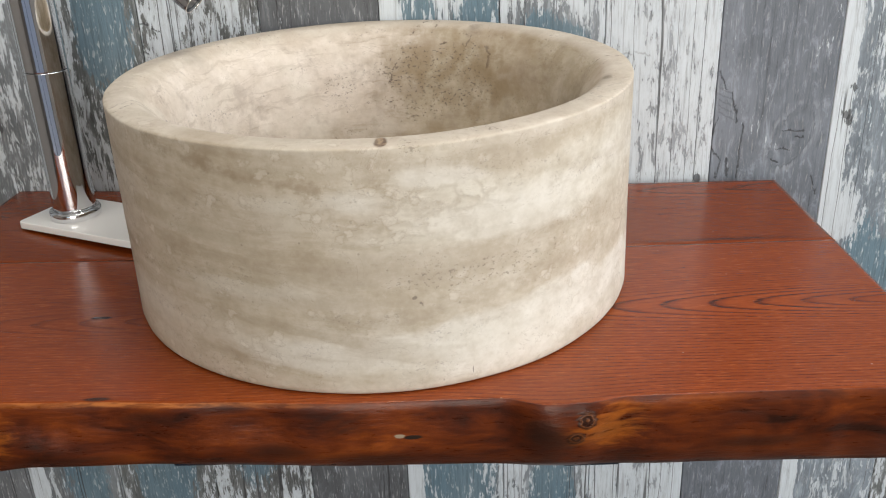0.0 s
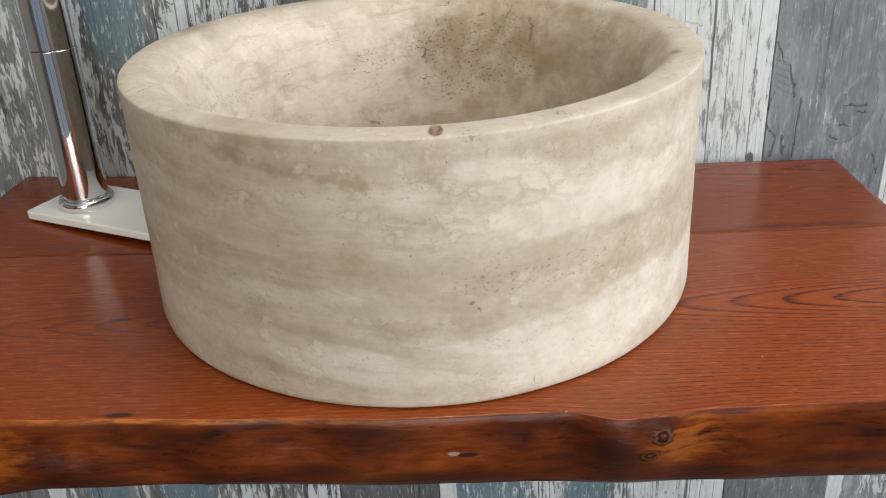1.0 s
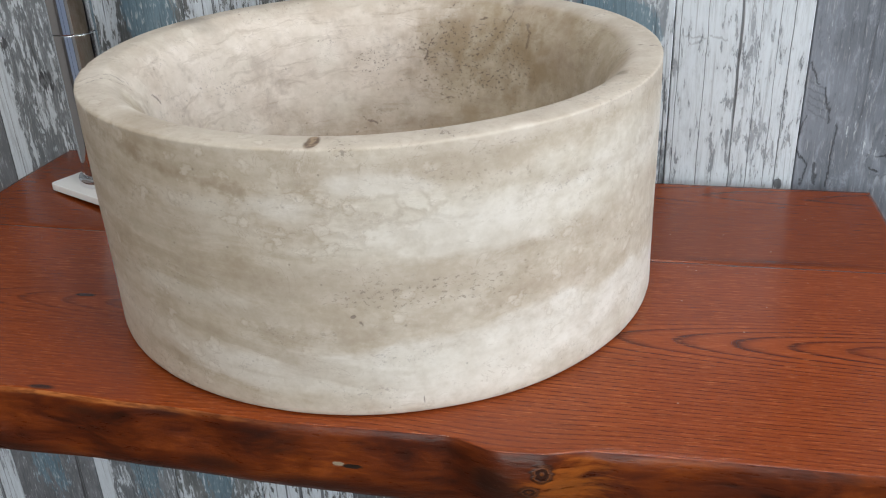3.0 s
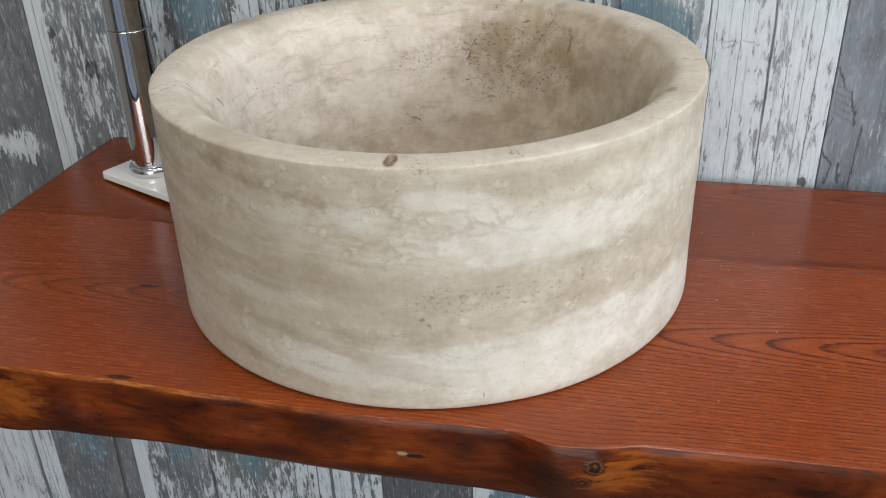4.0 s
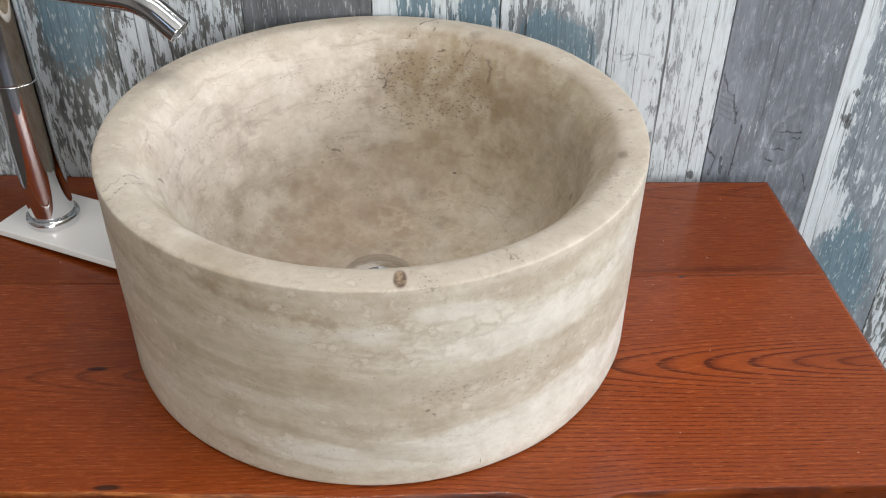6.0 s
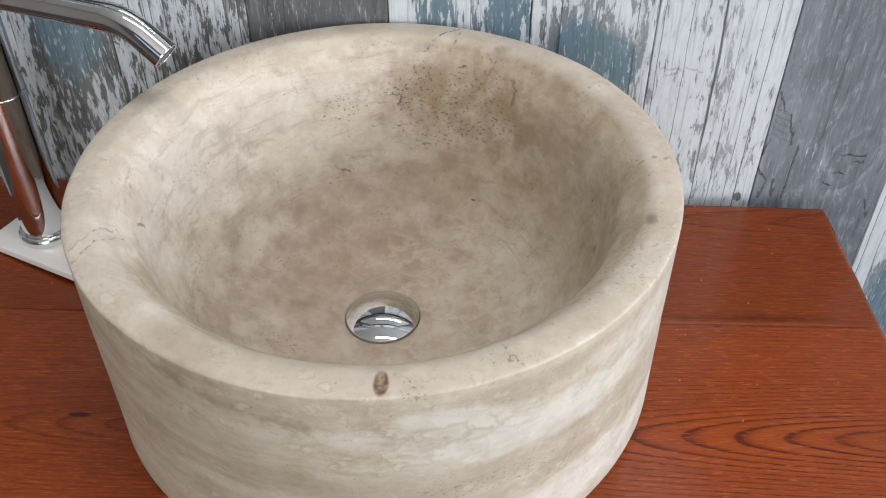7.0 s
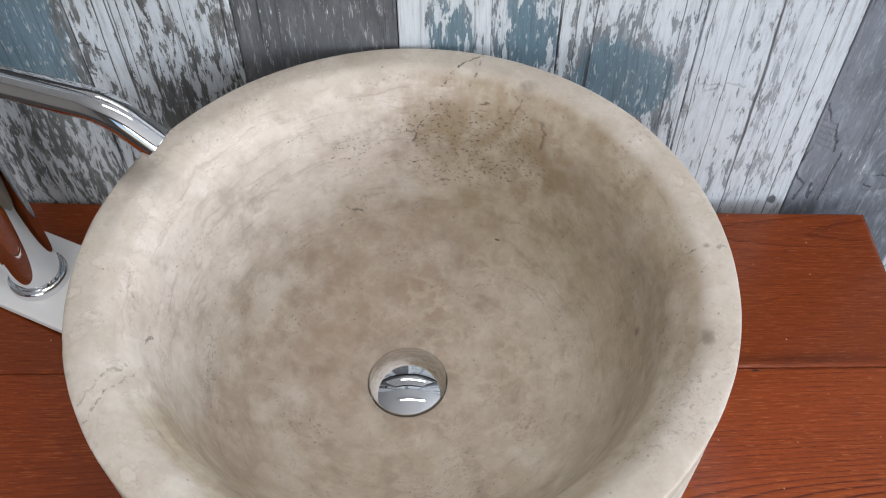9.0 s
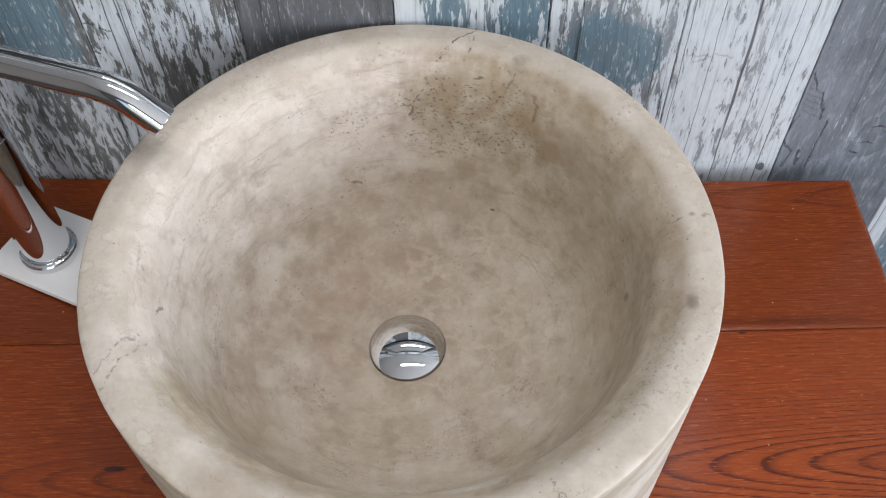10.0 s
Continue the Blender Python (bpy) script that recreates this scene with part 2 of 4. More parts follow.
    # outer face: pale and tan patches along the beds
    for c, r, k, tone in (
            ((0.085, -0.188, 1.0104), (0.0630, 0.0630, 0.0109), 0.6, tan), ((0.0318, -0.2046, 0.942), (0.1092, 0.1092, 0.0160), 0.55, tan),
            ((-0.1504, -0.1457, 0.9705), (0.0252, 0.0600, 0.0092), 0.5, (0.36, 0.29, 0.19)), ((-0.1008, -0.1829, 0.9633), (0.0504, 0.0600, 0.0067), 0.5, (0.40, 0.345, 0.255)),
            ((-0.0411, -0.2039, 0.9208), (0.0924, 0.0924, 0.0067), 0.5, tan), ((-0.0489, -0.2023, 1.0118), (0.0378, 0.0600, 0.0042), 0.4, (0.40, 0.345, 0.25)),
            ((-0.14, -0.1556, 0.9244), (0.0336, 0.0600, 0.0059), 0.45, (0.40, 0.335, 0.235)), ((0.0492, -0.2009, 1.0052), (0.0399, 0.0600, 0.0101), 0.7, light),
            ((0.0909, -0.1852, 0.9702), (0.0672, 0.0672, 0.0176), 0.6, light), ((0.0915, -0.1849, 0.8794), (0.0882, 0.0882, 0.0252), 0.7, (0.655, 0.635, 0.595)),
            ((-0.0024, -0.2075, 0.9937), (0.0294, 0.0600, 0.0092), 0.6, light), ((-0.0505, -0.2019, 0.99), (0.0336, 0.0600, 0.0067), 0.5, pale),
            ((-0.0778, -0.1934, 0.928), (0.0714, 0.0714, 0.0067), 0.5, pale), ((-0.0286, -0.2059, 0.8797), (0.0924, 0.0924, 0.0143), 0.55, light),
            ((-0.1609, -0.1343, 0.891), (0.0252, 0.0600, 0.0143), 0.4, pale), ((0.0177, -0.2065, 0.9639), (0.0504, 0.0600, 0.0042), 0.45, pale)):
        m = g.blob(c, r, g.add(g.mul(beds, 0.6), g.mul(cloud, 0.4)), 2.2, -0.1, 0.6)
        col = g.mix(g.mul(m, k), col, tone)
    outer = g.math("SUBTRACT", 1.0, g.mul(inside, 1.0))
    leftish = g.step(x, 0.12, -0.08)
    col = g.mix(g.mul(g.mul(outer, leftish), g.mul(g.step(beds, 0.50, 0.34), 0.45)), col, (0.37, 0.305, 0.215))
    col = g.mix(g.mul(g.mul(outer, leftish), g.mul(g.step(beds, 0.52, 0.68), 0.35)), col, (0.58, 0.535, 0.46))
    # little pale bubbles, some ringed in brown
    bub = g.cells(g.vmath("ADD", g.scaled((62, 62, 62), (0.7, 0.2, 0.4)), g.vec(g.mul(fine, 1.1), g.mul(cloud, 1.6), g.mul(mid, 1.6))), 1.0)
    some = g.mul(outer, g.step(drift, 0.44, 0.56))
    col = g.mix(g.mul(some, g.mul(g.step(g.math("ABSOLUTE", g.math("SUBTRACT", bub, 0.30)), 0.07, 0.0), 0.25)), col, (0.37, 0.305, 0.22))
    col = g.mix(g.mul(some, g.mul(g.step(bub, 0.30, 0.12), 0.35)), col, (0.67, 0.64, 0.595))
    # thin veins
    for k, (shift, level) in enumerate((((2, 9, 4), 0.52), ((7, 1, 3), 0.49))):
        vein = g.noise(g.scaled((12, 12, 20), shift), 1, 5, 0.62, 1.2)
        line = g.step(g.math("ABSOLUTE", g.math("SUBTRACT", vein, level)), 0.005, 0.0)
        col = g.mix(g.mul(line, g.mul(g.step(cloud, 0.44, 0.58), 0.24)), col, (0.27, 0.21, 0.14))
    # pits: elongated along the bedding, crowded in a few beds
    pitn = g.noise(g.scaled((330, 330, 480)), 1, 4, 0.66)
    where = g.step(g.noise(g.scaled((15, 15, 60), (6, 3, 2)), 1, 4), 0.50, 0.66)
    where = g.math("MAXIMUM", g.mul(where, 0.5), g.mul(g.blob((0.075, -0.19, 0.934), (0.075, 0.06, 0.012), mid, 1.6), 0.8))
    where = g.math("MAXIMUM", where, g.mul(g.blob((0.04, 0.15, 0.98), (0.07, 0.06, 0.04), mid, 1.6), 0.9))
    where = g.math("MAXIMUM", where, g.mul(g.blob((-0.05, 0.15, 0.975), (0.018, 0.05, 0.014), mid, 1.6), 0.9))
    where = g.math("MAXIMUM", where, g.blob((0.083, -0.178, 1.028), (0.016, 0.010, 0.01), cloud, 1.4))
    where = g.math("MAXIMUM", where, g.mul(g.blob((0.033, -0.201, 1.026), (0.012, 0.010, 0.008), cloud, 1.4), 0.8))
    pits = g.mul(g.step(pitn, 0.58, 0.615), where)
    spots = g.step(g.cells(g.scaled((95, 95, 95), (0.3, 0.1, 0.2)), 1.0), 0.10, 0.05)
    spots = g.mul(spots, g.step(g.add(g.noise(g.scaled((30, 30, 30), (9, 9, 1)), 1, 2), g.mul(inside, 0.06)), 0.47, 0.56))
    marks = g.math("MAXIMUM", pits, g.mul(spots, 0.55))
    for c, r in (((0.166, -0.0659, 1.0195), (0.002, 0.0034, 0.003)), ((0.153, 0.03, 0.975), (0.0012, 0.0012, 0.002)),
                 ((0.0, 0.157, 0.958), (0.0025, 0.006, 0.0008)), ((-0.1, 0.06, 0.90), (0.0015, 0.0012, 0.003)),
                 ((0.066, 0.113, 0.911), (0.0028, 0.0018, 0.0009)), ((0.069, -0.196, 0.861), (0.0008, 0.003, 0.003)),
                 ((0.032, -0.206, 0.922), (0.002, 0.004, 0.0016))):
        marks = g.math("MAXIMUM", marks, g.blob(c, r, pitn, 1.6))
    col = g.mix(g.mul(marks, g.add(0.5, g.mul(inside, 0.25))), col, (0.16, 0.125, 0.09))
    # brown seep under the rim and smudges on the +x side of the bowl
    smear = g.add(g.mul(cloud, 0.6), g.mul(fine, 0.4))
    for a, b, w in (((-0.1412, -0.1529, 1.0215), (-0.0959, -0.1841, 1.0125), 0.0045), ((-0.0959, -0.1841, 1.0125), (-0.0257, -0.205, 1.0015), 0.004)):
        col = g.mix(g.mul(g.crack(a, b, w, smear, 0.022, 1.5), 0.55), col, (0.34, 0.275, 0.19))
    for c, r in (((0.1765, -0.0574, 1.0280), (0.006, 0.008, 0.007)), ((0.1884, 0.0106, 1.0272), (0.004, 0.003, 0.004)), ((0.153, -0.0098, 0.9605), (0.004, 0.005, 0.006)), ((0.09, 0.165, 1.024), (0.012, 0.008, 0.006))):
        col = g.mix(g.mul(g.blob(c, r, smear, 2.0, 0.0, 0.7), 0.7), col, (0.25, 0.21, 0.15))
    # filled hole on the front of the rim
    fill = g.blob((0.0158, -0.198, 1.0280), (0.0050, 0.0098, 0.008), g.add(g.mul(cloud, 0.5), g.mul(fine, 0.5)), 0.5, 0.0, 0.35)
    col = g.mix(g.mul(fill, 0.85), col, g.mix(g.step(fine, 0.4, 0.6), (0.14, 0.09, 0.045), (0.34, 0.25, 0.15)))
    # cracks: the forked one at the back, those over the -x rim, a few short ones
    jig = g.noise(g.scaled((110, 110, 110), (1, 7, 2)), 1, 5, 0.65)
    jag = g.nodes.new("ShaderNodeTexNoise")
    g.feed(jag.inputs["Vector"], g.pos)
    jag.inputs["Scale"].default_value, jag.inputs["Detail"].default_value, jag.inputs["Roughness"].default_value = 130, 4, 0.7
    strayed = g.vmath("ADD", g.pos, g.vmath("MULTIPLY", g.vmath("SUBTRACT", jag.outputs["Color"], (0.5, 0.5, 0.5)), (0.011, 0.011, 0.011)))
    chains = (
        (0.0007, 0.75, ((0.0543, 0.1963, 1.0285), (0.0438, 0.1905, 1.0285), (0.0351, 0.1831, 1.0279), (0.0247, 0.1755, 1.0198))),
        (0.0006, 0.5, ((0.0523, 0.1905, 1.0285), (0.0477, 0.1777, 1.0265), (0.0434, 0.1716, 1.0198))),
        (0.0006, 0.6, ((0.0606, 0.1599, 1.0134), (0.0437, 0.1634, 1.0103), (0.0387, 0.1623, 1.0059))),
        (0.0007, 0.4, ((0.0742, 0.161, 1.0206), (0.0811, 0.1545, 1.0179), (0.0759, 0.1502, 1.0098))),
        (0.0011, 0.4, ((0.0956, 0.1398, 1.0118), (0.0977, 0.134, 1.0058), (0.0955, 0.1309, 0.9944))),
        (0.0007, 0.6, ((0.0062, 0.1631, 0.9933), (-0.0004, 0.1592, 0.9755))),
        (0.0006, 0.38, ((-0.1758, -0.1093, 1.0285), (-0.1738, -0.0977, 1.0285), (-0.1696, -0.09, 1.0285), (-0.1606, -0.0699, 1.0144))),
        (0.0006, 0.32, ((-0.1826, -0.0988, 1.0284), (-0.1744, -0.0792, 1.0285), (-0.1646, -0.0633, 1.0159))),
        (0.0006, 0.6, ((-0.0593, 0.1229, 0.9172), (-0.0525, 0.1282, 0.9208))),
        (0.0006, 0.5, ((-0.0564, 0.1335, 0.9306), (-0.0434, 0.1338, 0.9238))),
        (0.0006, 0.4, ((0.1695, 0.0069, 1.0139), (0.1805, 0.0096, 1.0255), (0.2008, 0.0092, 1.0285))),
        (0.0006, 0.5, ((0.0326, -0.2035, 0.9265), (0.0334, -0.2036, 0.9195), (0.0382, -0.2027, 0.9122))),
        (0.0006, 0.6, ((0.0561, -0.1981, 1.0255), (0.0781, -0.1903, 1.0246))),
        (0.0008, 0.6, ((-0.163, -0.0309, 0.9929), (-0.163, -0.041, 1.0007))))
    for width, strength, pts in chains:
        for a, b in zip(pts, pts[1:]):
            col = g.mix(g.mul(g.crack(a, b, width * 1.3, jig, 0.002, 1.7, strayed), strength), col, (0.11, 0.075, 0.045))
    # stronger play of pale and tan
    col = g.vmath("ADD", g.vmath("MULTIPLY", g.vmath("SUBTRACT", col, (0.51, 0.46, 0.395)), (1.20, 1.18, 1.12)), (0.525, 0.475, 0.415))
    # clouding at two scales over all of it
    tone = g.add(g.add(0.905, g.mul(g.step(cloud, 0.33, 0.67), 0.06)), g.add(g.mul(g.step(fine, 0.33, 0.67), 0.04), g.mul(g.step(grit, 0.33, 0.67), 0.03)))
    tone = g.add(tone, g.mul(g.step(stain, 0.66, 0.34), 0.07))
    col = g.mix(1.0, col, g.vec(tone, g.math("POWER", tone, 1.12), g.math("POWER", tone, 1.35)), "MULTIPLY")
    col = g.mix(1.0, col, (0.968, 0.938, 0.897), "MULTIPLY")
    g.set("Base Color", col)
    g.set("Roughness", g.add(0.48, g.mul(cloud, 0.22)))
    h = g.add(g.add(g.mul(marks, -1.0), g.mul(rims, -0.15)), g.add(g.mul(cloud, 0.3), g.add(g.mul(fine, 0.2), g.mul(grit, 0.08))))
    g.set("Normal", g.bump(h, 0.5, 0.0012))
    g.set("Specular IOR Level", 0.22)
    return g.mat


def stained_wood(name, centre_y, depth0, fall, ring, seed, tone=1.0, jump=0.0, lines=(0.50, 1.0), relief=0.26, knots=(), streak=None):
    """Red-brown stained softwood; the rings of the log run along x and crown at centre_y."""
    g = Graph(name)
    x, y, z = g.xyz()
    warp = g.noise(g.scaled((3.2, 14, 14), (seed, 0, 0)), 1, 3, 0.5)
    fine = g.noise(g.scaled((9, 60, 60), (seed, 2, 0)), 1, 3, 0.5)
    dy = g.add(g.math("SUBTRACT", y, centre_y), g.mul(g.math("SUBTRACT", warp, 0.5), 0.010))
    # the grain swells round the burl of the front edge
    dy = g.add(dy, g.mul(g.blob((0.125, -0.24, COUNTER), (0.10, 0.085, 0.3), None, 0.0, 0.0, 1.0), 0.012))
    depth = g.add(depth0, g.mul(x, fall))
    if jump:
        # the crown dips again on the -x half, as the log tapers in waves
        depth = g.add(depth, g.mul(g.step(x, 0.13, -0.16), jump))
    dz = g.add(depth, g.mul(g.math("SUBTRACT", z, COUNTER), -1.0))
    dy = g.mul(dy, 1.6)
    r = g.math("SQRT", g.add(g.mul(dy, dy), g.mul(dz, dz)))
    pores = g.noise(g.scaled((34, 560, 400), (seed, 0, 0)), 1, 5, 0.72)
    r = g.add(r, g.mul(g.math("SUBTRACT", fine, 0.5), 0.0022))
    r = g.add(r, g.mul(g.math("SUBTRACT", pores, 0.5), 0.0012))
    q = g.math("FRACT", g.math("DIVIDE", r, ring))
    idx = g.noise(g.scaled((1, 1, 1), v=g.vec(g.mul(r, 140.0), seed, 0.0)), 1, 1)
    cloud = g.noise(g.scaled((3, 9, 9), (seed, 5, 1)), 1, 4)
    early, midc, late = (0.264 * tone, 0.0485 * tone, 0.0058 * tone), (0.175 * tone, 0.0275 * tone, 0.0042 * tone), (0.058 * tone, 0.0100 * tone, 0.0024 * tone)
    col = g.ramp(q, [(0.0, midc), (0.04, early), (0.60, early), (0.76, midc), (0.87, late), (0.965, late), (1.0, midc)])
    # the rings stand out most towards the front and the +x end
    bold = g.mul(g.step(g.add(x, g.mul(warp, 0.2)), -0.05, 0.24), g.step(g.add(y, g.mul(warp, 0.06)), 0.02, -0.04))
    bold = g.add(lines[0], g.mul(bold, lines[1] - lines[0]))
    bold = g.mul(bold, g.add(0.65, g.mul(g.step(g.noise(g.scaled((5, 40, 40), (seed, 1, 9)), 1, 3), 0.4, 0.6), 0.35)))
    beads = g.noise(g.scaled((120, 520, 420), (seed, 3, 6)), 1, 3, 0.6)
    crown = g.step(g.math("ABSOLUTE", dy), 0.05, 0.015)
    bold = g.mul(bold, g.math("MAXIMUM", crown, g.add(0.35, g.mul(g.step(beads, 0.42, 0.58), 0.6))))
    col = g.mix(bold, g.mix(0.3, early, midc), col)
    late_line = g.mul(g.mul(g.step(q, 0.80, 0.90), g.step(q, 1.0, 0.95)), g.mul(crown, g.step(x, 0.12, 0.20)))
    col = g.mix(g.mul(late_line, 0.4), col, (0.055 * tone, 0.010 * tone, 0.0025 * tone))
    early_fill = g.mul(g.mul(g.step(q, 0.05, 0.25), g.step(q, 0.7, 0.5)), g.mul(crown, g.step(x, 0.12, 0.24)))
    col = g.mix(g.mul(early_fill, 0.22), col, (0.33 * tone, 0.068 * tone, 0.009 * tone))
    col = g.mix(g.mul(g.step(idx, 0.35, 0.65), 0.25), col, midc)
    # light pores carry the varnish's glints in the colour; dark pores follow
    col = g.mix(g.mul(g.step(pores, 0.54, 0.66), 0.45), col, (0.42 * tone, 0.105 * tone, 0.022 * tone))
    col = g.mix(g.mul(g.step(pores, 0.45, 0.33), 0.45), col, late)
    dash = g.noise(g.scaled((75, 800, 600), (seed, 4, 8)), 1, 3, 0.6)
    # pale dashes painted as further glints, dark dashes between them
    col = g.mix(g.mul(g.step(dash, 0.57, 0.68), 0.55), col, (0.40 * tone, 0.110 * tone, 0.026 * tone))
    col = g.mix(g.mul(g.step(dash, 0.40, 0.30), 0.4), col, late)
    col = g.mix(g.mul(g.step(cloud, 0.5, 0.7), 0.4), col, (0.16 * tone, 0.027 * tone, 0.005 * tone))
    hair = g.noise(g.scaled((11, 620, 500), (seed, 7, 3)), 1, 3, 0.6)
    col = g.mix(g.mul(g.step(hair, 0.62, 0.72), 0.30), col, late)
    if streak:
        heart = g.blob((streak[0], streak[1], COUNTER), (streak[2], streak[3], 0.05), g.add(g.mul(warp, 0.5), g.mul(hair, 0.5)), 2.2, 0.0, 0.8)
        col = g.mix(g.mul(heart, 0.55), col, (0.075 * tone, 0.013 * tone, 0.003 * tone))
    for kx, ky, rx, ry in knots:
        col = g.mix(g.mul(g.blob((kx, ky, COUNTER), (rx, ry, 0.02), g.add(g.mul(warp, 0.4), g.mul(pores, 0.6)), 1.6, 0.0, 0.5), 0.85), col, (0.02, 0.008, 0.005))
    specks = g.mul(g.step(g.cells(g.scaled((55, 55, 55), (seed, 1, 0)), 1.0), 0.05, 0.02), 0.5)
    col = g.mix(specks, col, (0.55, 0.36, 0.22))
    g.set("Base Color", col)
    g.set("Roughness", g.add(0.13, g.mul(pores, 0.16)))
    g.set("Normal", g.bump(g.add(g.mul(q, -0.5), g.mul(pores, 1.0)), relief, 0.0008))
    g.set("Specular IOR Level", 0.42)
    return g.mat


def live_edge():
    g = Graph("live_edge_wood")
    x, y, z = g.xyz()
    flow = g.noise(g.scaled((15, 20, 34)), 1, 5, 0.58, 0.6)
    grain = g.noise(g.scaled((45, 120, 260), (1, 0, 0)), 1, 5, 0.65, 0.3)
    patch = g.noise(g.scaled((11, 9, 26), (4, 2, 1)), 1, 4, 0.55, 0.7)
    col = g.ramp(g.add(g.mul(flow, 0.78), g.mul(grain, 0.22)),
                 [(0.35, (0.024, 0.006, 0.0025)), (0.45, (0.070, 0.0125, 0.0028)), (0.56, (0.135, 0.026, 0.0040)), (0.70, (0.27, 0.062, 0.009))])
    dark = (0.022, 0.008, 0.005)
    col = g.mix(g.mul(g.step(patch, 0.56, 0.70), 0.8), col, dark)
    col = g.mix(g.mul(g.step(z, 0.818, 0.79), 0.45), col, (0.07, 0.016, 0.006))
    # the burl round the two knots
    col = g.mix(g.mul(g.blob((0.116, -0.222, 0.822), (0.028, 0.03, 0.026), flow, 3.2, 0.0, 0.9), 0.7), col, dark)
    col = g.mix(g.mul(g.blob((0.16, -0.222, 0.828), (0.03, 0.03, 0.02), g.add(g.mul(flow, 0.5), g.mul(grain, 0.5)), 5.0, 0.0, 0.9), 0.6), col, (0.34, 0.095, 0.013))
    burl = 0.0
    for cx, cz, rad in ((0.136, 0.8235, 0.0056), (0.1435, 0.8375, 0.0062)):
        d = g.vmath("LENGTH", g.vmath("DIVIDE", g.vmath("SUBTRACT", g.pos, (cx, -0.225, cz)), (rad, 0.03, rad)))
        d = g.add(d, g.mul(g.math("SUBTRACT", g.add(g.mul(grain, 0.5), g.mul(patch, 0.5)), 0.5), 2.6))
        rings = g.step(g.math("SINE", g.mul(d, 9.0)), -0.5, 0.8)
        col = g.mix(g.mul(g.step(d, 1.15, 0.85), 0.9), col, g.mix(rings, (0.020, 0.007, 0.004), (0.13, 0.040, 0.011)))
        col = g.mix(g.mul(g.step(g.math("ABSOLUTE", g.math("SUBTRACT", d, 1.05)), 0.30, 0.05), 0.6), col, (0.012, 0.005, 0.003))
        burl = g.add(burl, g.mul(g.step(d, 1.4, 0.6), g.add(0.6, g.mul(rings, 0.5))))
    col = g.mix(g.mul(g.blob((-0.278, -0.21, 0.82), (0.028, 0.03, 0.024), g.add(g.mul(patch, 0.5), g.mul(grain, 0.5)), 5.0, 0.0, 0.9), 0.6), col, (0.34, 0.095, 0.013))
    for cx, cz, rx, rz in ((-0.155, 0.838, 0.034, 0.007), (-0.038, 0.841, 0.022, 0.006), (-0.068, 0.812, 0.030, 0.009), (-0.099, 0.845, 0.02, 0.004),
                           (0.005, 0.803, 0.045, 0.008), (-0.22, 0.806, 0.05, 0.007), (0.112, 0.828, 0.020, 0.014), (0.26, 0.812, 0.05, 0.007)):
        col = g.mix(g.mul(g.blob((cx, -0.217, cz), (rx, 0.03, rz), g.add(g.mul(flow, 0.6), g.mul(grain, 0.4)), 3.5, 0.0, 0.9), 0.7), col, dark)
    # painted highlight along the top arris, lightest on the -x half
    arris_highlight = g.mul(g.step(g.add(z, g.mul(g.math("SUBTRACT", flow, 0.5), 0.004)), 0.8455, 0.8478), g.step(x, 0.02, -0.16))
    col = g.mix(g.mul(arris_highlight, g.add(0.25, g.mul(g.step(grain, 0.42, 0.6), 0.45))), col, (0.50, 0.17, 0.045))
    # a pale bark inclusion with a dark end
    col = g.mix(g.blob((0.027, -0.215, 0.8225), (0.009, 0.02, 0.0018), grain, 3.0), col, (0.02, 0.012, 0.008))
    col = g.mix(g.blob((0.0175, -0.215, 0.8235), (0.0045, 0.02, 0.0019), grain, 3.0), col, (0.30, 0.235, 0.165))
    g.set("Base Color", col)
    g.set("Roughness", g.add(0.2, g.mul(grain, 0.2)))
    g.set("Normal", g.bump(g.add(g.add(flow, burl), g.mul(grain, 0.5)), 0.35, 0.0025))
    g.set("Specular IOR Level", 0.28)
    return g.mat


WHITE, BLUE = (0.605, 0.655, 0.70), (0.120, 0.20, 0.255)


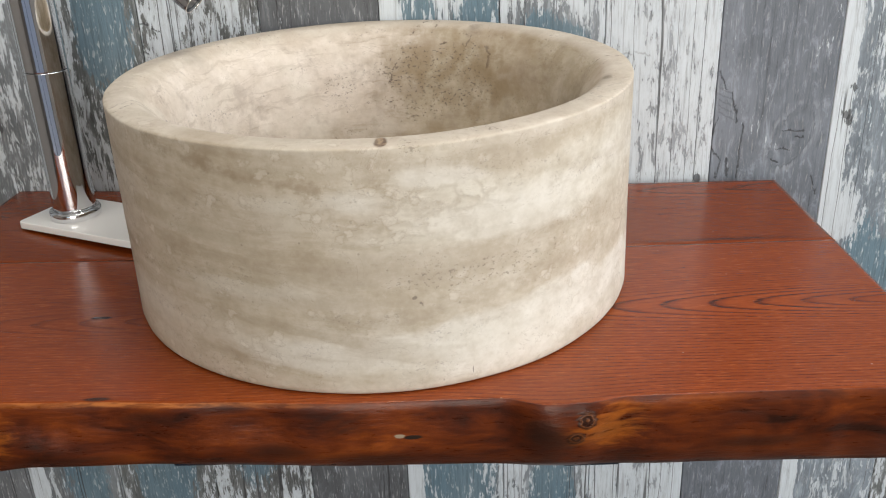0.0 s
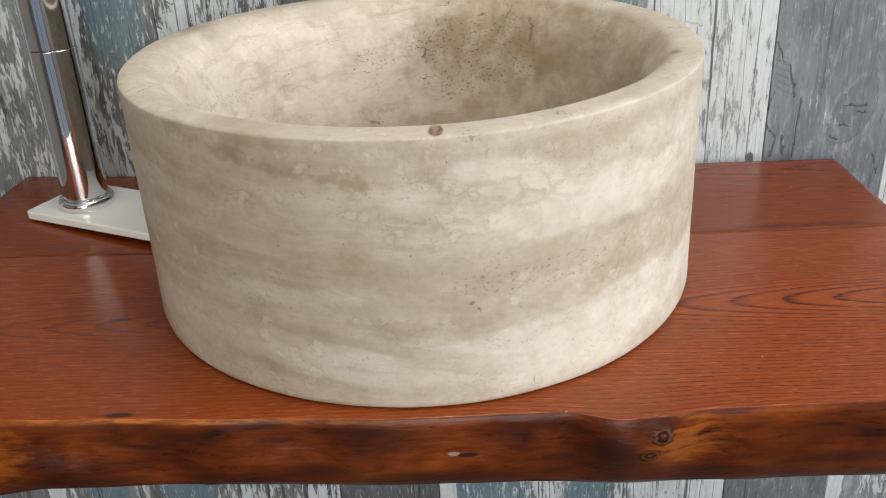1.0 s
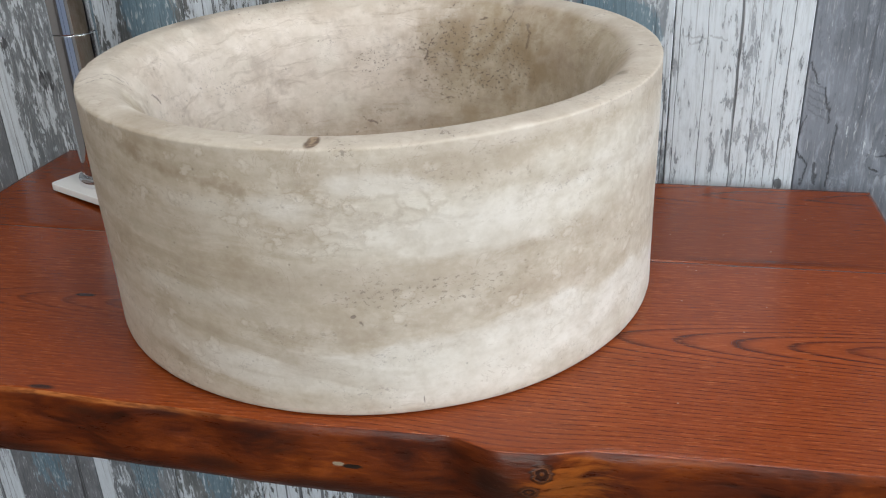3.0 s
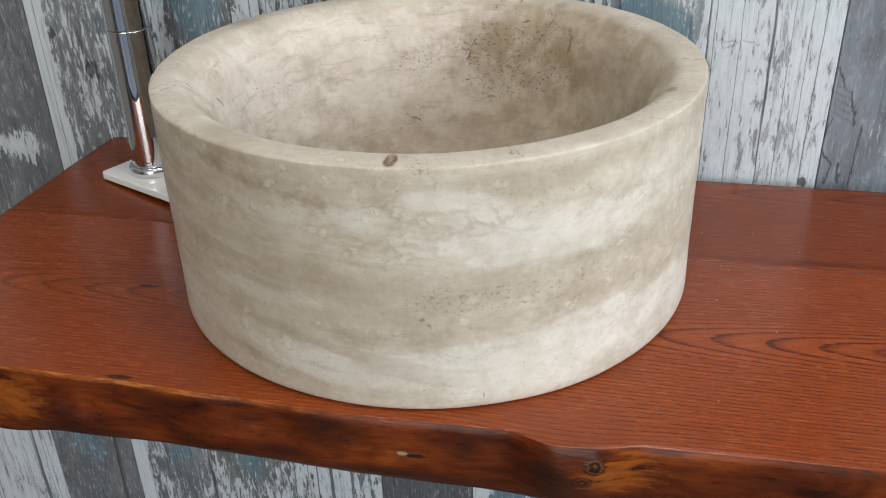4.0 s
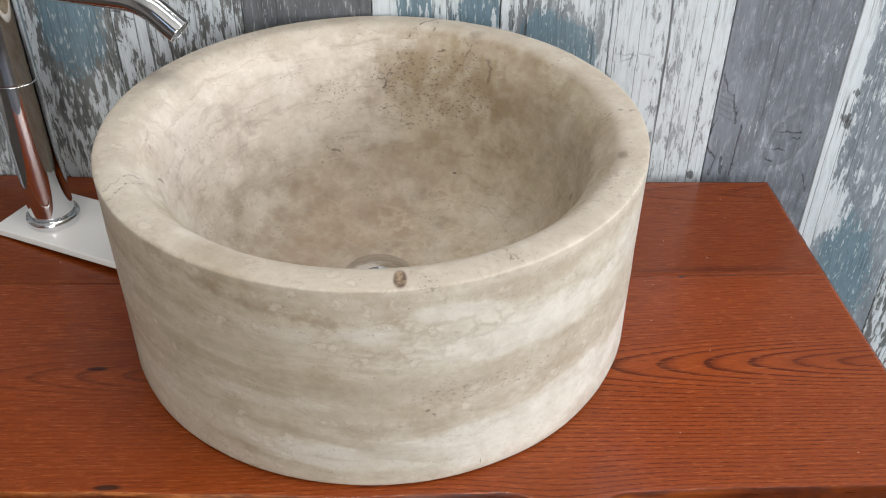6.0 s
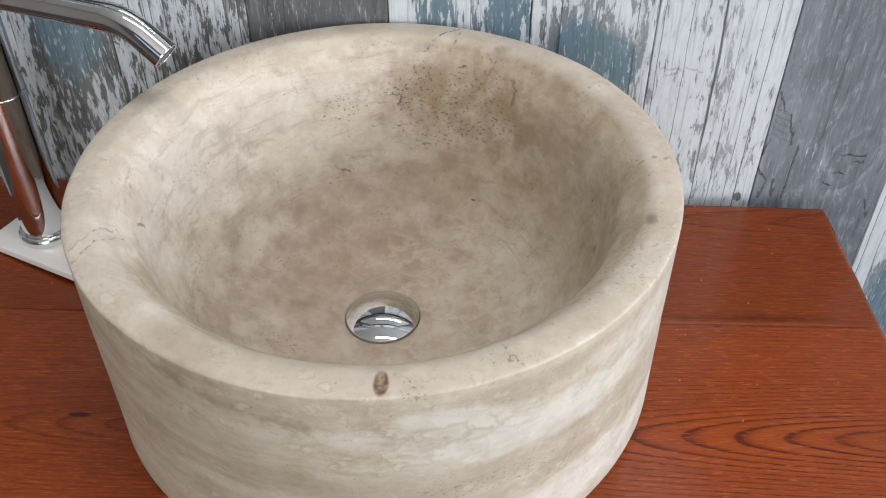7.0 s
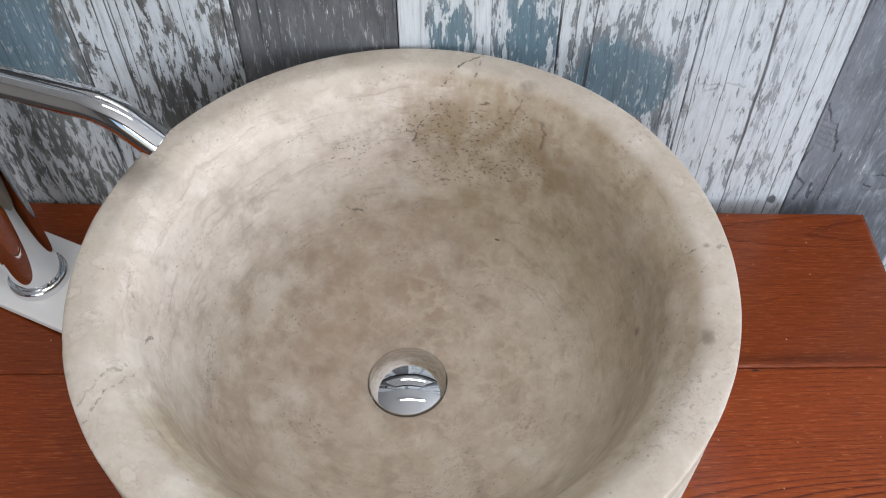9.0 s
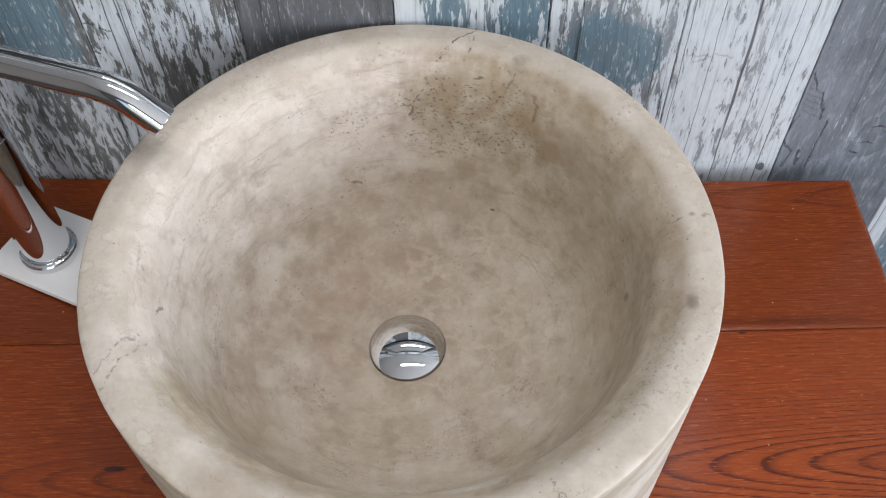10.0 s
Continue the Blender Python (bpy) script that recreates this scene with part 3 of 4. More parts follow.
def plank_paint(name, x0, seed, white, bare=(0.155, 0.155, 0.155), blue=(), white_blobs=(), dark_blobs=(), margin=0.0, blue_all=0.0, cracks=0.5, knots=(), chip=1.0, scratches=0.6, splits=(), ribs=()):
    """Old board: bare grey wood, patches of blue paint, chipped white paint over both. white: share of white, blobs as (x, z, rx, rz, weight)."""
    g = Graph(name)
    x, y, z = g.xyz()
    swirl = g.noise(g.vec(g.mul(x, 22.0), seed, g.mul(z, 9.0)), 1, 3)
    p = g.vec(g.add(x, g.mul(g.math("SUBTRACT", swirl, 0.5), 0.006)), 0.0, z)
    at = lambda sx, sz, k=0.0: g.scaled((sx, 1, sz), (seed + k, 0, seed * 1.7 + k), p)
    streak = g.noise(at(210, 9), 1, 6, 0.68, 0.3)
    fibre = g.noise(at(560, 22, 3), 1, 4, 0.65)
    broad = g.noise(at(14, 6, 5), 1, 4, 0.5)
    bare = tuple(c * k for c, k in zip(bare, (0.95, 1.0, 1.07)))
    b0 = tuple(c * 0.45 for c in bare)
    b1 = tuple(min(c * 1.75, 0.8) for c in bare)
    wood = g.ramp(g.add(g.mul(streak, 0.6), g.mul(fibre, 0.4)), [(0.36, b0), (0.47, bare), (0.55, bare), (0.68, b1)])
    wood = g.mix(g.mul(g.step(broad, 0.46, 0.66), 0.5), wood, b1)
    smear = g.noise(at(95, 30, 23), 1, 7, 0.74, 0.6)
    wood = g.mix(g.mul(g.step(smear, 0.5, 0.66), 0.55), wood, tuple(min(c * 2.2, 0.7) for c in bare))
    wood = g.mix(g.mul(g.step(smear, 0.46, 0.34), 0.5), wood, tuple(c * 0.6 for c in bare))
    scratch = g.noise(at(420, 45, 29), 1, 4, 0.65)
    wood = g.mix(g.mul(g.step(scratch, 0.57, 0.65), scratches), wood, (0.5, 0.51, 0.52))
    # ragged fields
    rag = g.noise(at(150, 30, 7), 1, 7, 0.68, 0.25)
    fleck = g.noise(at(380, 90, 9), 1, 4, 0.62)
    field_b = g.add(g.math("SUBTRACT", g.noise(at(24, 9, 11), 1, 4), 0.5), blue_all - 0.5)
    flat = lambda c, r: g.math("SUBTRACT", 1.0, g.vmath("LENGTH", g.vmath("DIVIDE", g.vmath("SUBTRACT", p, (c[0], 0, c[1])), (r[0], 1, r[1]))))
    for bx, bz, rx, rz, wt in blue:
        field_b = g.add(field_b, g.mul(g.math("MAXIMUM", flat((bx, bz), (rx, rz)), 0.0), wt))
    mask_b = g.step(g.add(field_b, g.add(g.mul(g.math("SUBTRACT", rag, 0.5), 1.6), g.mul(g.math("SUBTRACT", fleck, 0.5), 0.7))), 0.0, 0.10)
    tint = g.mix(g.mul(g.step(broad, 0.35, 0.7), 0.5), BLUE, (0.20, 0.275, 0.315))
    tint = g.mix(g.mul(g.step(streak, 0.55, 0.35), 0.5), tint, (0.085, 0.125, 0.15))
    tint = g.mix(g.mul(g.step(fibre, 0.5, 0.36), 0.6), tint, (0.07, 0.105, 0.125))
    tint = g.mix(g.mul(g.step(g.add(g.mul(fleck, 0.6), g.mul(rag, 0.4)), 0.545, 0.59), 0.65), tint, (0.50, 0.55, 0.58))
    col = g.mix(g.mul(mask_b, 0.9), wood, tint)
    field_w = g.add(g.mul(g.math("SUBTRACT", g.noise(at(26, 8, 13), 1, 3), 0.5), 1.0), white - 0.5)
    for bx, bz, rx, rz, wt in white_blobs:
        field_w = g.add(field_w, g.mul(g.math("MAXIMUM", flat((bx, bz), (rx, rz)), 0.0), wt))
    for bx, bz, rx, rz, wt in (*dark_blobs, *((*b[:4], b[4] * 0.55) for b in blue)):
        field_w = g.add(field_w, g.mul(g.math("MAXIMUM", flat((bx, bz), (rx, rz)), 0.0), -wt))
    if margin:
        field_w = g.add(field_w, g.mul(g.step(x, x0 + margin * 1.25, x0 + margin * 0.75), 1.2))
    edge = g.add(g.mul(g.math("SUBTRACT", rag, 0.5), 2.6 * chip), g.mul(g.math("SUBTRACT", fleck, 0.5), 0.9 * chip))
    sum_w = g.add(field_w, edge)
    mask_w = g.add(g.mul(g.step(sum_w, -0.03, 0.07), 0.72), g.mul(g.step(g.add(sum_w, g.mul(g.math("SUBTRACT", smear, 0.5), 1.6)), -0.25, 0.45), 0.28))
    paint = g.mix(g.mul(g.step(fibre, 0.50, 0.64), 0.5), WHITE, (0.445, 0.48, 0.505))
    paint = g.mix(g.mul(g.step(broad, 0.5, 0.3), 0.35), paint, (0.535, 0.57, 0.60))
    paint = g.mix(g.mul(g.step(smear, 0.52, 0.68), 0.5), paint, (0.405, 0.435, 0.465))
    paint = g.mix(g.mul(g.step(streak, 0.53, 0.66), 0.65), paint, (0.315, 0.335, 0.36))
    col = g.mix(mask_w, col, paint)
    # drying cracks that follow the grain
    iso = g.noise(at(46, 0.3, 17), 1, 2, 0.5, 0.02)
    line = g.step(g.math("ABSOLUTE", g.math("SUBTRACT", iso, 0.5)), 0.012, 0.003)
    line = g.mul(line, g.step(g.noise(at(9, 4, 19), 1, 2), 0.62 - 0.3 * cracks, 0.68 - 0.3 * cracks))
    col = g.mix(g.mul(line, 0.8), col, (0.045, 0.045, 0.048))
    for kx, kz, kr in knots:
        big = kr > 0.012
        u, v = g.math("SUBTRACT", x, kx), g.math("SUBTRACT", z, kz)
        if big:        # a tilted oval
            u, v = g.math("SUBTRACT", g.mul(u, 0.90), g.mul(v, 0.43)), g.add(g.mul(u, 0.43), g.mul(v, 0.90))
        d = g.vmath("LENGTH", g.vec(g.math("DIVIDE", u, kr * (0.8 if big else 1.0)), g.math("DIVIDE", v, kr * (1.5 if big else 1.35)), 0.0))
        d = g.add(d, g.mul(g.math("SUBTRACT", smear if big else rag, 0.5), 0.8 if big else 4.0))
        if big:
            rings = g.step(g.math("SINE", g.mul(d, 16.0)), -0.2, 1.0)
            col = g.mix(g.mul(g.step(d, 1.05, 0.85), g.add(0.16, g.mul(rings, 0.12))), col, tuple(c * 0.42 for c in bare))
            col = g.mix(g.mul(g.step(g.math("ABSOLUTE", g.math("SUBTRACT", d, 1.0)), 0.06, 0.01), g.mul(g.step(smear, 0.44, 0.54), 0.45)), col, (0.045, 0.047, 0.05))
            col = g.mix(g.mul(g.step(g.math("ABSOLUTE", g.math("SUBTRACT", d, 1.16)), 0.12, 0.03), g.mul(g.step(streak, 0.44, 0.54), 0.2)), col, (0.42, 0.44, 0.46))
        else:
            col = g.mix(g.mul(g.step(d, 1.05, 0.9), 0.75), col, (0.035, 0.036, 0.038))
    bent = g.vec(g.add(x, g.mul(g.math("SUBTRACT", smear, 0.5), 0.016)), 0.0, g.add(z, g.mul(g.math("SUBTRACT", rag, 0.5), 0.012)))
    for xa, za, xb, zb in splits:
        cut = g.crack((xa, 0, za), (xb, 0, zb), 0.0008, rag, 0.0045, 1.8, bent)
        col = g.mix(g.mul(cut, 0.7), col, (0.03, 0.031, 0.034))
        line = g.math("MAXIMUM", line, cut)
    for xa, za, xb, zb in ribs:
        col = g.mix(g.mul(g.crack((xa, 0, za), (xb, 0, zb), 0.0006, rag, 0.003, 2.2, bent), 0.3), col, (0.05, 0.052, 0.056))
    g.set("Base Color", col)
    g.set("Roughness", g.add(0.5, g.mul(fibre, 0.2)))
    g.set("Specular IOR Level", 0.35)
    g.set("Normal", g.bump(g.add(g.mul(mask_w, 1.0), g.add(g.mul(fibre, 0.5), g.mul(line, -1.2))), 0.6, 0.0008))
    return g.mat


def simple(name, colour, rough, metal=0.0, grain=0.0, scale=60.0, bump=0.0):
    g = Graph(name)
    n = g.noise(g.scaled((scale, scale, scale)), 1, 4)
    g.set("Base Color", g.mix(g.mul(n, grain), colour, tuple(c * 0.6 for c in colour)))
    g.set("Roughness", g.add(rough, g.mul(g.math("SUBTRACT", n, 0.5), 0.25 * rough)))
    g.set("Metallic", metal)
    if bump:
        g.set("Normal", g.bump(n, bump, 0.002))
    return g.mat


M_STONE = travertine()
M_FRONT = stained_wood("stained_wood_crown_cut", -0.09, 0.077, -0.16, 0.0060, 1.3, 1.0, -0.08, knots=((-0.190, -0.2015, 0.012, 0.0028), (-0.228, -0.082, 0.011, 0.0028), (0.270, 0.0255, 0.005, 0.0016)))
M_BACK = stained_wood("stained_wood_plain_cut", 0.17, 0.10, -0.05, 0.0046, 6.1, 0.74, 0.0, (0.14, 0.25), 0.12, streak=(0.31, 0.036, 0.13, 0.008))
M_EDGE = live_edge()
M_CHROME = simple("chrome", (0.74, 0.75, 0.77), 0.025, 1.0)
M_WHITE_PLATE = simple("white_glazed_plate", (0.80, 0.80, 0.79), 0.10, 0.0, 0.03)
M_STEEL = simple("dark_blue_steel", (0.012, 0.022, 0.040), 0.35, 0.3, 0.3)
M_PLASTER = simple("white_plaster", (0.78, 0.77, 0.75), 0.8, 0.0, 0.08, 12, 0.1)
M_TAUPE = simple("taupe_plaster", (0.26, 0.235, 0.215), 0.8, 0.0, 0.1, 12, 0.1)
M_FLOOR = simple("dark_floor", (0.10, 0.085, 0.075), 0.35, 0.0, 0.5, 6)
M_BOUNCE_GROUND = simple("pale_bounce_ground", (0.52, 0.52, 0.52), 0.8, 0.0, 0.25, 5, 0.1)
M_DARK = simple("dark_joint", (0.025, 0.025, 0.026), 0.8)
M_FRAME = simple("anthracite_frame", (0.03, 0.032, 0.035), 0.4)


# ---- mesh helpers ----
def part(name, bm, material, parent=None, label="", smooth=False):
    me = bpy.data.meshes.new(name)
    bmesh.ops.recalc_face_normals(bm, faces=bm.faces)
    bm.to_mesh(me)
    bm.free()
    for m in material if isinstance(material, (list, tuple)) else [material]:
        me.materials.append(m)
    if smooth:
        me.polygons.foreach_set("use_smooth", [True] * len(me.polygons))
    ob = new(name, me)
    if parent is not None:
        ob.parent = parent
        ob.matrix_parent_inverse = Matrix.Translation(parent.matrix_basis.translation).inverted()
    if label:
        ob["label"] = label
    return ob


def holder(name, place):
    ob = new(name)
    ob.empty_display_size = 0.05
    ob.matrix_basis = Matrix.Translation(place)
    return ob


def box_bm(x0, x1, y0, y1, z0, z1, bevel=0.0, segments=2):
    bm = bmesh.new()
    bmesh.ops.create_cube(bm, size=1.0, matrix=Matrix.Translation(((x0 + x1) / 2, (y0 + y1) / 2, (z0 + z1) / 2)) @ Matrix.Diagonal((x1 - x0, y1 - y0, z1 - z0, 1)))
    if bevel:
        bmesh.ops.bevel(bm, geom=list(bm.edges), offset=bevel, segments=segments, profile=0.5, affect="EDGES")
    return bm


def lathe_bm(profile, segments, centre=(0, 0, 0), close_ends=True, wobble=None):
    """Turns a profile of (radius, height) round the z axis."""
    bm = bmesh.new()
    rings = []
    for r, h in profile:
        ring = []
        for i in range(segments):
            a = 2 * math.pi * i / segments
            v = Vector((r * math.cos(a), r * math.sin(a), h))
            if wobble:
                v = wobble(v)
            ring.append(bm.verts.new(v + Vector(centre)))
        rings.append(ring)
    for a, b in zip(rings, rings[1:]):
        for i in range(segments):
            j = (i + 1) % segments
            bm.faces.new((a[i], a[j], b[j], b[i]))
    if close_ends:
        bm.faces.new(rings[0])
        bm.faces.new(rings[-1])
    return bm


def tube_bm(path, radius, segments=40, inner=0.0):
    """A round tube swept along a path of points; with inner > 0 its far end is open to that radius."""
    bm = bmesh.new()
    pts = [Vector(p) for p in path]
    rings, side = [], None
    for i, p in enumerate(pts):
        way = (pts[min(i + 1, len(pts) - 1)] - pts[max(i - 1, 0)]).normalized()
        side = (way.cross(Vector((0, 0, 1))) if side is None else side - way * side.dot(way)).normalized()
        up = side.cross(way)
        rings.append((p, way, side, up))

    def ring(p, s, u, r):
        return [bm.verts.new(p + r * (math.cos(2 * math.pi * k / segments) * s + math.sin(2 * math.pi * k / segments) * u)) for k in range(segments)]

    loops = [ring(p, s, u, radius) for p, w, s, u in rings]
    if inner:
        p, w, s, u = rings[-1]
        loops[-1:] = [ring(p - w * 0.0012, s, u, radius), ring(p - w * 0.0004, s, u, radius), ring(p - w * 0.0001, s, u, radius - 0.0001)]
        for back, rad in ((0.0, radius - 0.0004), (0.0, radius - 0.0007), (0.0, inner + 0.0006), (0.0, inner + 0.0003), (0.0002, inner), (0.0006, inner), (0.003, inner), (0.012, inner)):
            loops.append(ring(p - w * back, s, u, rad))
    for a, b in zip(loops, loops[1:]):
        for k in range(segments):
            bm.faces.new((a[k], a[(k + 1) % segments], b[(k + 1) % segments], b[k]))
    bm.faces.new(loops[0])
    bm.faces.new(loops[-1])
    return bm


def smooth_curve(points, steps):
    """Catmull-Rom through (a, b) points."""
    pts = [points[0], *points, points[-1]]
    out = []
    for p0, p1, p2, p3 in zip(pts, pts[1:], pts[2:], pts[3:]):
        for k in range(steps):
            t = k / steps
            out.append(tuple(0.5 * (2 * b + (c - a) * t + (2 * a - 5 * b + 4 * c - d) * t * t + (3 * b - a - 3 * c + d) * t ** 3) for a, b, c, d in zip(p0, p1, p2, p3)))
    out.append(tuple(points[-1]))
    return out


def lerp_table(table, x):
    if x <= table[0][0]:
        return table[0][1]
    for (xa, a), (xb, b) in zip(table, table[1:]):
        if x <= xb:
            t = (x - xa) / (xb - xa)
            return a + (b - a) * t * t * (3 - 2 * t)
    return table[-1][1]


# ---- the room ----
def structure(name, bm, material, label, category):
    return tagged(part(name, bm, material), label, category, kind="structure")


structure("floor", box_bm(XW - 0.15, XE + 0.15, YS - 0.2, WALL + 0.16, -0.1, 0.0), M_FLOOR, "plain dark brown floor of the room", "floor")
structure("ceiling", box_bm(XW - 0.15, XE + 0.15, YS - 0.2, WALL + 0.16, CEIL, CEIL + 0.1), M_PLASTER, "white plastered ceiling", "ceiling")
structure("wall_west", box_bm(XW - 0.15, XW, YS, WALL + 0.01, 0, CEIL), M_TAUPE, "plain taupe plastered side wall", "wall")
DX0, DX1, DZ1 = -1.45, 0.55, 2.15        # glazed opening; the ground beyond it is added
wall_south = structure("wall_south", box_bm(XW - 0.15, DX0, YS - 0.15, YS, 0, CEIL), M_TAUPE, "taupe plastered wall with a glazed opening", "wall")
part("wall_piece", box_bm(DX1, XE + 0.2, YS - 0.15, YS, 0, CEIL), M_TAUPE, wall_south)
part("wall_piece", box_bm(DX0, DX1, YS - 0.15, YS, DZ1, CEIL), M_TAUPE, wall_south)
window_s = tagged(holder("window_2", (-0.45, YS - 0.1, 0.0)), "tall glazed door with dark slim frame", "window", kind="structure")
for fx0, fx1, fz0, fz1 in ((DX0, DX0 + 0.06, 0.0005, DZ1), (DX1 - 0.06, DX1, 0.0005, DZ1), (-0.61, -0.55, 0.06, DZ1 - 0.06), (DX0 + 0.06, DX1 - 0.06, 0.0005, 0.06), (DX0 + 0.06, DX1 - 0.06, DZ1 - 0.06, DZ1)):
    part("window_frame", box_bm(fx0, fx1, YS - 0.12, YS - 0.07, fz0, fz1, 0.004), M_FRAME, window_s)
# unseen pale ground, added to brighten the opening in the chrome's reflections
structure("terrace", box_bm(XW - 2.0, XE + 2.0, YS - 9.0, YS - 0.2, -0.12, -0.02), M_BOUNCE_GROUND, "pale ground added outside the glazed door to reflect skylight", "terrace")
wall_east = structure("wall_east", box_bm(XE, XE + 0.2, YS, WIN_Y0, 0, CEIL), M_PLASTER, "white plastered wall with a wide window opening", "wall")
part("wall_piece", box_bm(XE, XE + 0.2, WIN_Y1, WALL + 0.01, 0, CEIL), M_PLASTER, wall_east)
part("wall_piece", box_bm(XE, XE + 0.2, WIN_Y0, WIN_Y1, 0, WIN_Z0), M_PLASTER, wall_east)
part("wall_piece", box_bm(XE, XE + 0.2, WIN_Y0, WIN_Y1, WIN_Z1, CEIL), M_PLASTER, wall_east)
window = tagged(holder("window_1", (XE + 0.1, WIN_Y0, WIN_Z0)), "wide daylight window with dark slim frame", "window", kind="structure")
for fy0, fy1, fz0, fz1 in ((WIN_Y0, WIN_Y0 + 0.05, WIN_Z0, WIN_Z1), (WIN_Y1 - 0.05, WIN_Y1, WIN_Z0, WIN_Z1), (WIN_Y0 + 0.05, WIN_Y1 - 0.05, WIN_Z0, WIN_Z0 + 0.05),
                           (WIN_Y0 + 0.05, WIN_Y1 - 0.05, WIN_Z1 - 0.05, WIN_Z1), (-1.2, -1.15, WIN_Z0 + 0.05, WIN_Z1 - 0.05)):
    part("window_frame", box_bm(XE + 0.08, XE + 0.13, fy0, fy1, fz0, fz1, 0.004), M_FRAME, window)

strip = tagged(holder("strip_light", (0.2, -0.28, CEIL)), "slim white strip light on the ceiling", "ceiling light")
part("housing", box_bm(-0.38, 0.78, -0.315, -0.245, CEIL - 0.05, CEIL - 0.0005, 0.006), M_PLASTER, strip)
for ex0, ex1 in ((-0.395, -0.3805), (0.7805, 0.795)):
    part("end_cap", box_bm(ex0, ex1, -0.318, -0.242, CEIL - 0.053, CEIL - 0.0005, 0.003), M_WHITE_PLATE, strip)

# ---- planked wall ----
wall_back = structure("wall_back", box_bm(XW - 0.15, XE + 0.15, WALL + 0.010, WALL + 0.16, 0, CEIL), M_DARK, "wall clad with distressed grey, white and blue boards", "wall")
seams = [-0.62, -0.495, -0.378, -0.257, -0.1335, -0.0105, 0.112, 0.221, 0.3405, 0.466, 0.585]
# blue patches below the counter also paint in the cool daylight there
kinds = [
    plank_paint("board_grey_knot", -0.62, 2.1, 0.08, (0.14, 0.14, 0.14), blue=((-0.56, 0.40, 0.07, 0.25, 0.7),), white_blobs=((-0.55, 0.84, 0.05, 0.03, 0.9),), knots=((-0.545, 0.965, 0.022),), cracks=0.5),
    plank_paint("board_white_chipped", -0.495, 4.7, 0.43, (0.16, 0.165, 0.165), margin=0.02, blue=((-0.42, 0.5, 0.05, 0.22, 1.3),), cracks=0.6, knots=((-0.468, 0.975, 0.005), (-0.43, 0.935, 0.008))),
    plank_paint("board_blue_patch", -0.378, 7.3, 0.56, (0.13, 0.132, 0.124), blue=((-0.294, 1.035, 0.046, 0.10, 1.7), (-0.32, 0.50, 0.06, 0.2, 1.6)), cracks=0.15),
    # the dark blob thins the white to paint in the basin's shadow
    plank_paint("board_white_grain", -0.257, 9.9, 0.66, (0.12, 0.118, 0.11), blue=((-0.20, 0.55, 0.06, 0.16, 1.4),), dark_blobs=((-0.19, 0.95, 0.07, 0.05, 0.5),), cracks=0.9, chip=1.1,
                splits=((-0.272, 1.041, -0.248, 1.032), (-0.27, 1.013, -0.251, 1.003), (-0.243, 1.028, -0.237, 1.026))),
    plank_paint("board_dark_grey", -0.1335, 12.4, 0.02, (0.100, 0.100, 0.101), cracks=0.3, scratches=0.6),
    plank_paint("board_blue_white", -0.0105, 15.8, 0.62, (0.17, 0.19, 0.20), blue_all=0.50, margin=0.018, blue=((0.03, 1.03, 0.025, 0.06, 0.8), (0.085, 1.03, 0.03, 0.06, 0.9), (0.05, 0.5, 0.06, 0.25, 1.2)), cracks=0.4),
    plank_paint("board_white_blue", 0.112, 18.2, 0.68, (0.19, 0.20, 0.205), blue=((0.155, 0.99, 0.045, 0.07, 1.5), (0.195, 0.985, 0.03, 0.05, 1.1), (0.175, 0.42, 0.04, 0.1, 2.0)), cracks=0.7),
    plank_paint("board_white_cracked", 0.221, 21.5, 0.72, (0.27, 0.275, 0.28), cracks=1.0, chip=0.9, knots=((0.328, 0.846, 0.004),),
                ribs=((0.231, 0.987, 0.249, 0.985), (0.253, 0.988, 0.268, 0.983), (0.236, 0.98, 0.245, 0.981))),
    plank_paint("board_grey_knotted", 0.3405, 24.9, 0.05, (0.148, 0.156, 0.170), knots=((0.426, 0.889, 0.024),), cracks=0.2, scratches=0.3,
                splits=((0.342, 0.964, 0.352, 0.945), (0.359, 0.941, 0.364, 0.908), (0.345, 0.915, 0.339, 0.884), (0.339, 0.884, 0.35, 0.867), (0.35, 0.867, 0.348, 0.846), (0.359, 0.867, 0.361, 0.847), (0.372, 0.908, 0.37, 0.845), (0.416, 0.898, 0.438, 0.896), (0.412, 0.878, 0.426, 0.876), (0.43, 0.89, 0.439, 0.889), (0.406, 0.865, 0.415, 0.861), (0.453, 0.845, 0.46, 0.823)),
                ribs=((0.343, 0.947, 0.358, 0.94), (0.343, 0.941, 0.359, 0.933), (0.344, 0.934, 0.359, 0.926), (0.344, 0.928, 0.36, 0.919), (0.345, 0.921, 0.361, 0.912))),
    plank_paint("board_white_edge_blue", 0.466, 27.1, 0.36, (0.19, 0.21, 0.225), margin=0.018, blue=((0.53, 0.70, 0.05, 0.12, 1.1),), white_blobs=((0.49, 0.80, 0.03, 0.04, 0.9),), blue_all=0.30, cracks=0.5, knots=((0.485, 0.943, 0.0045), (0.485, 0.907, 0.0045), (0.482, 0.913, 0.0045))),
]


def board(x0, x1, material):
    ob = part("board", box_bm(x0 + 0.0004, x1 - 0.0004, WALL, WALL + 0.010, 0.0, CEIL, 0.0008, 1), material, wall_back)
    return ob


for i, (a, b) in enumerate(zip(seams, seams[1:])):
    board(a, b, kinds[i])
xx, i = seams[-1], 2
while xx < XE - 0.01:
    board(xx, min(xx + 0.121, XE), kinds[i % 8])
    xx, i = xx + 0.121, i + 1
xx, i = seams[0], 7
while xx > XW + 0.01:
    board(max(xx - 0.121, XW), xx, kinds[i % 8])
    xx, i = xx - 0.121, i - 1

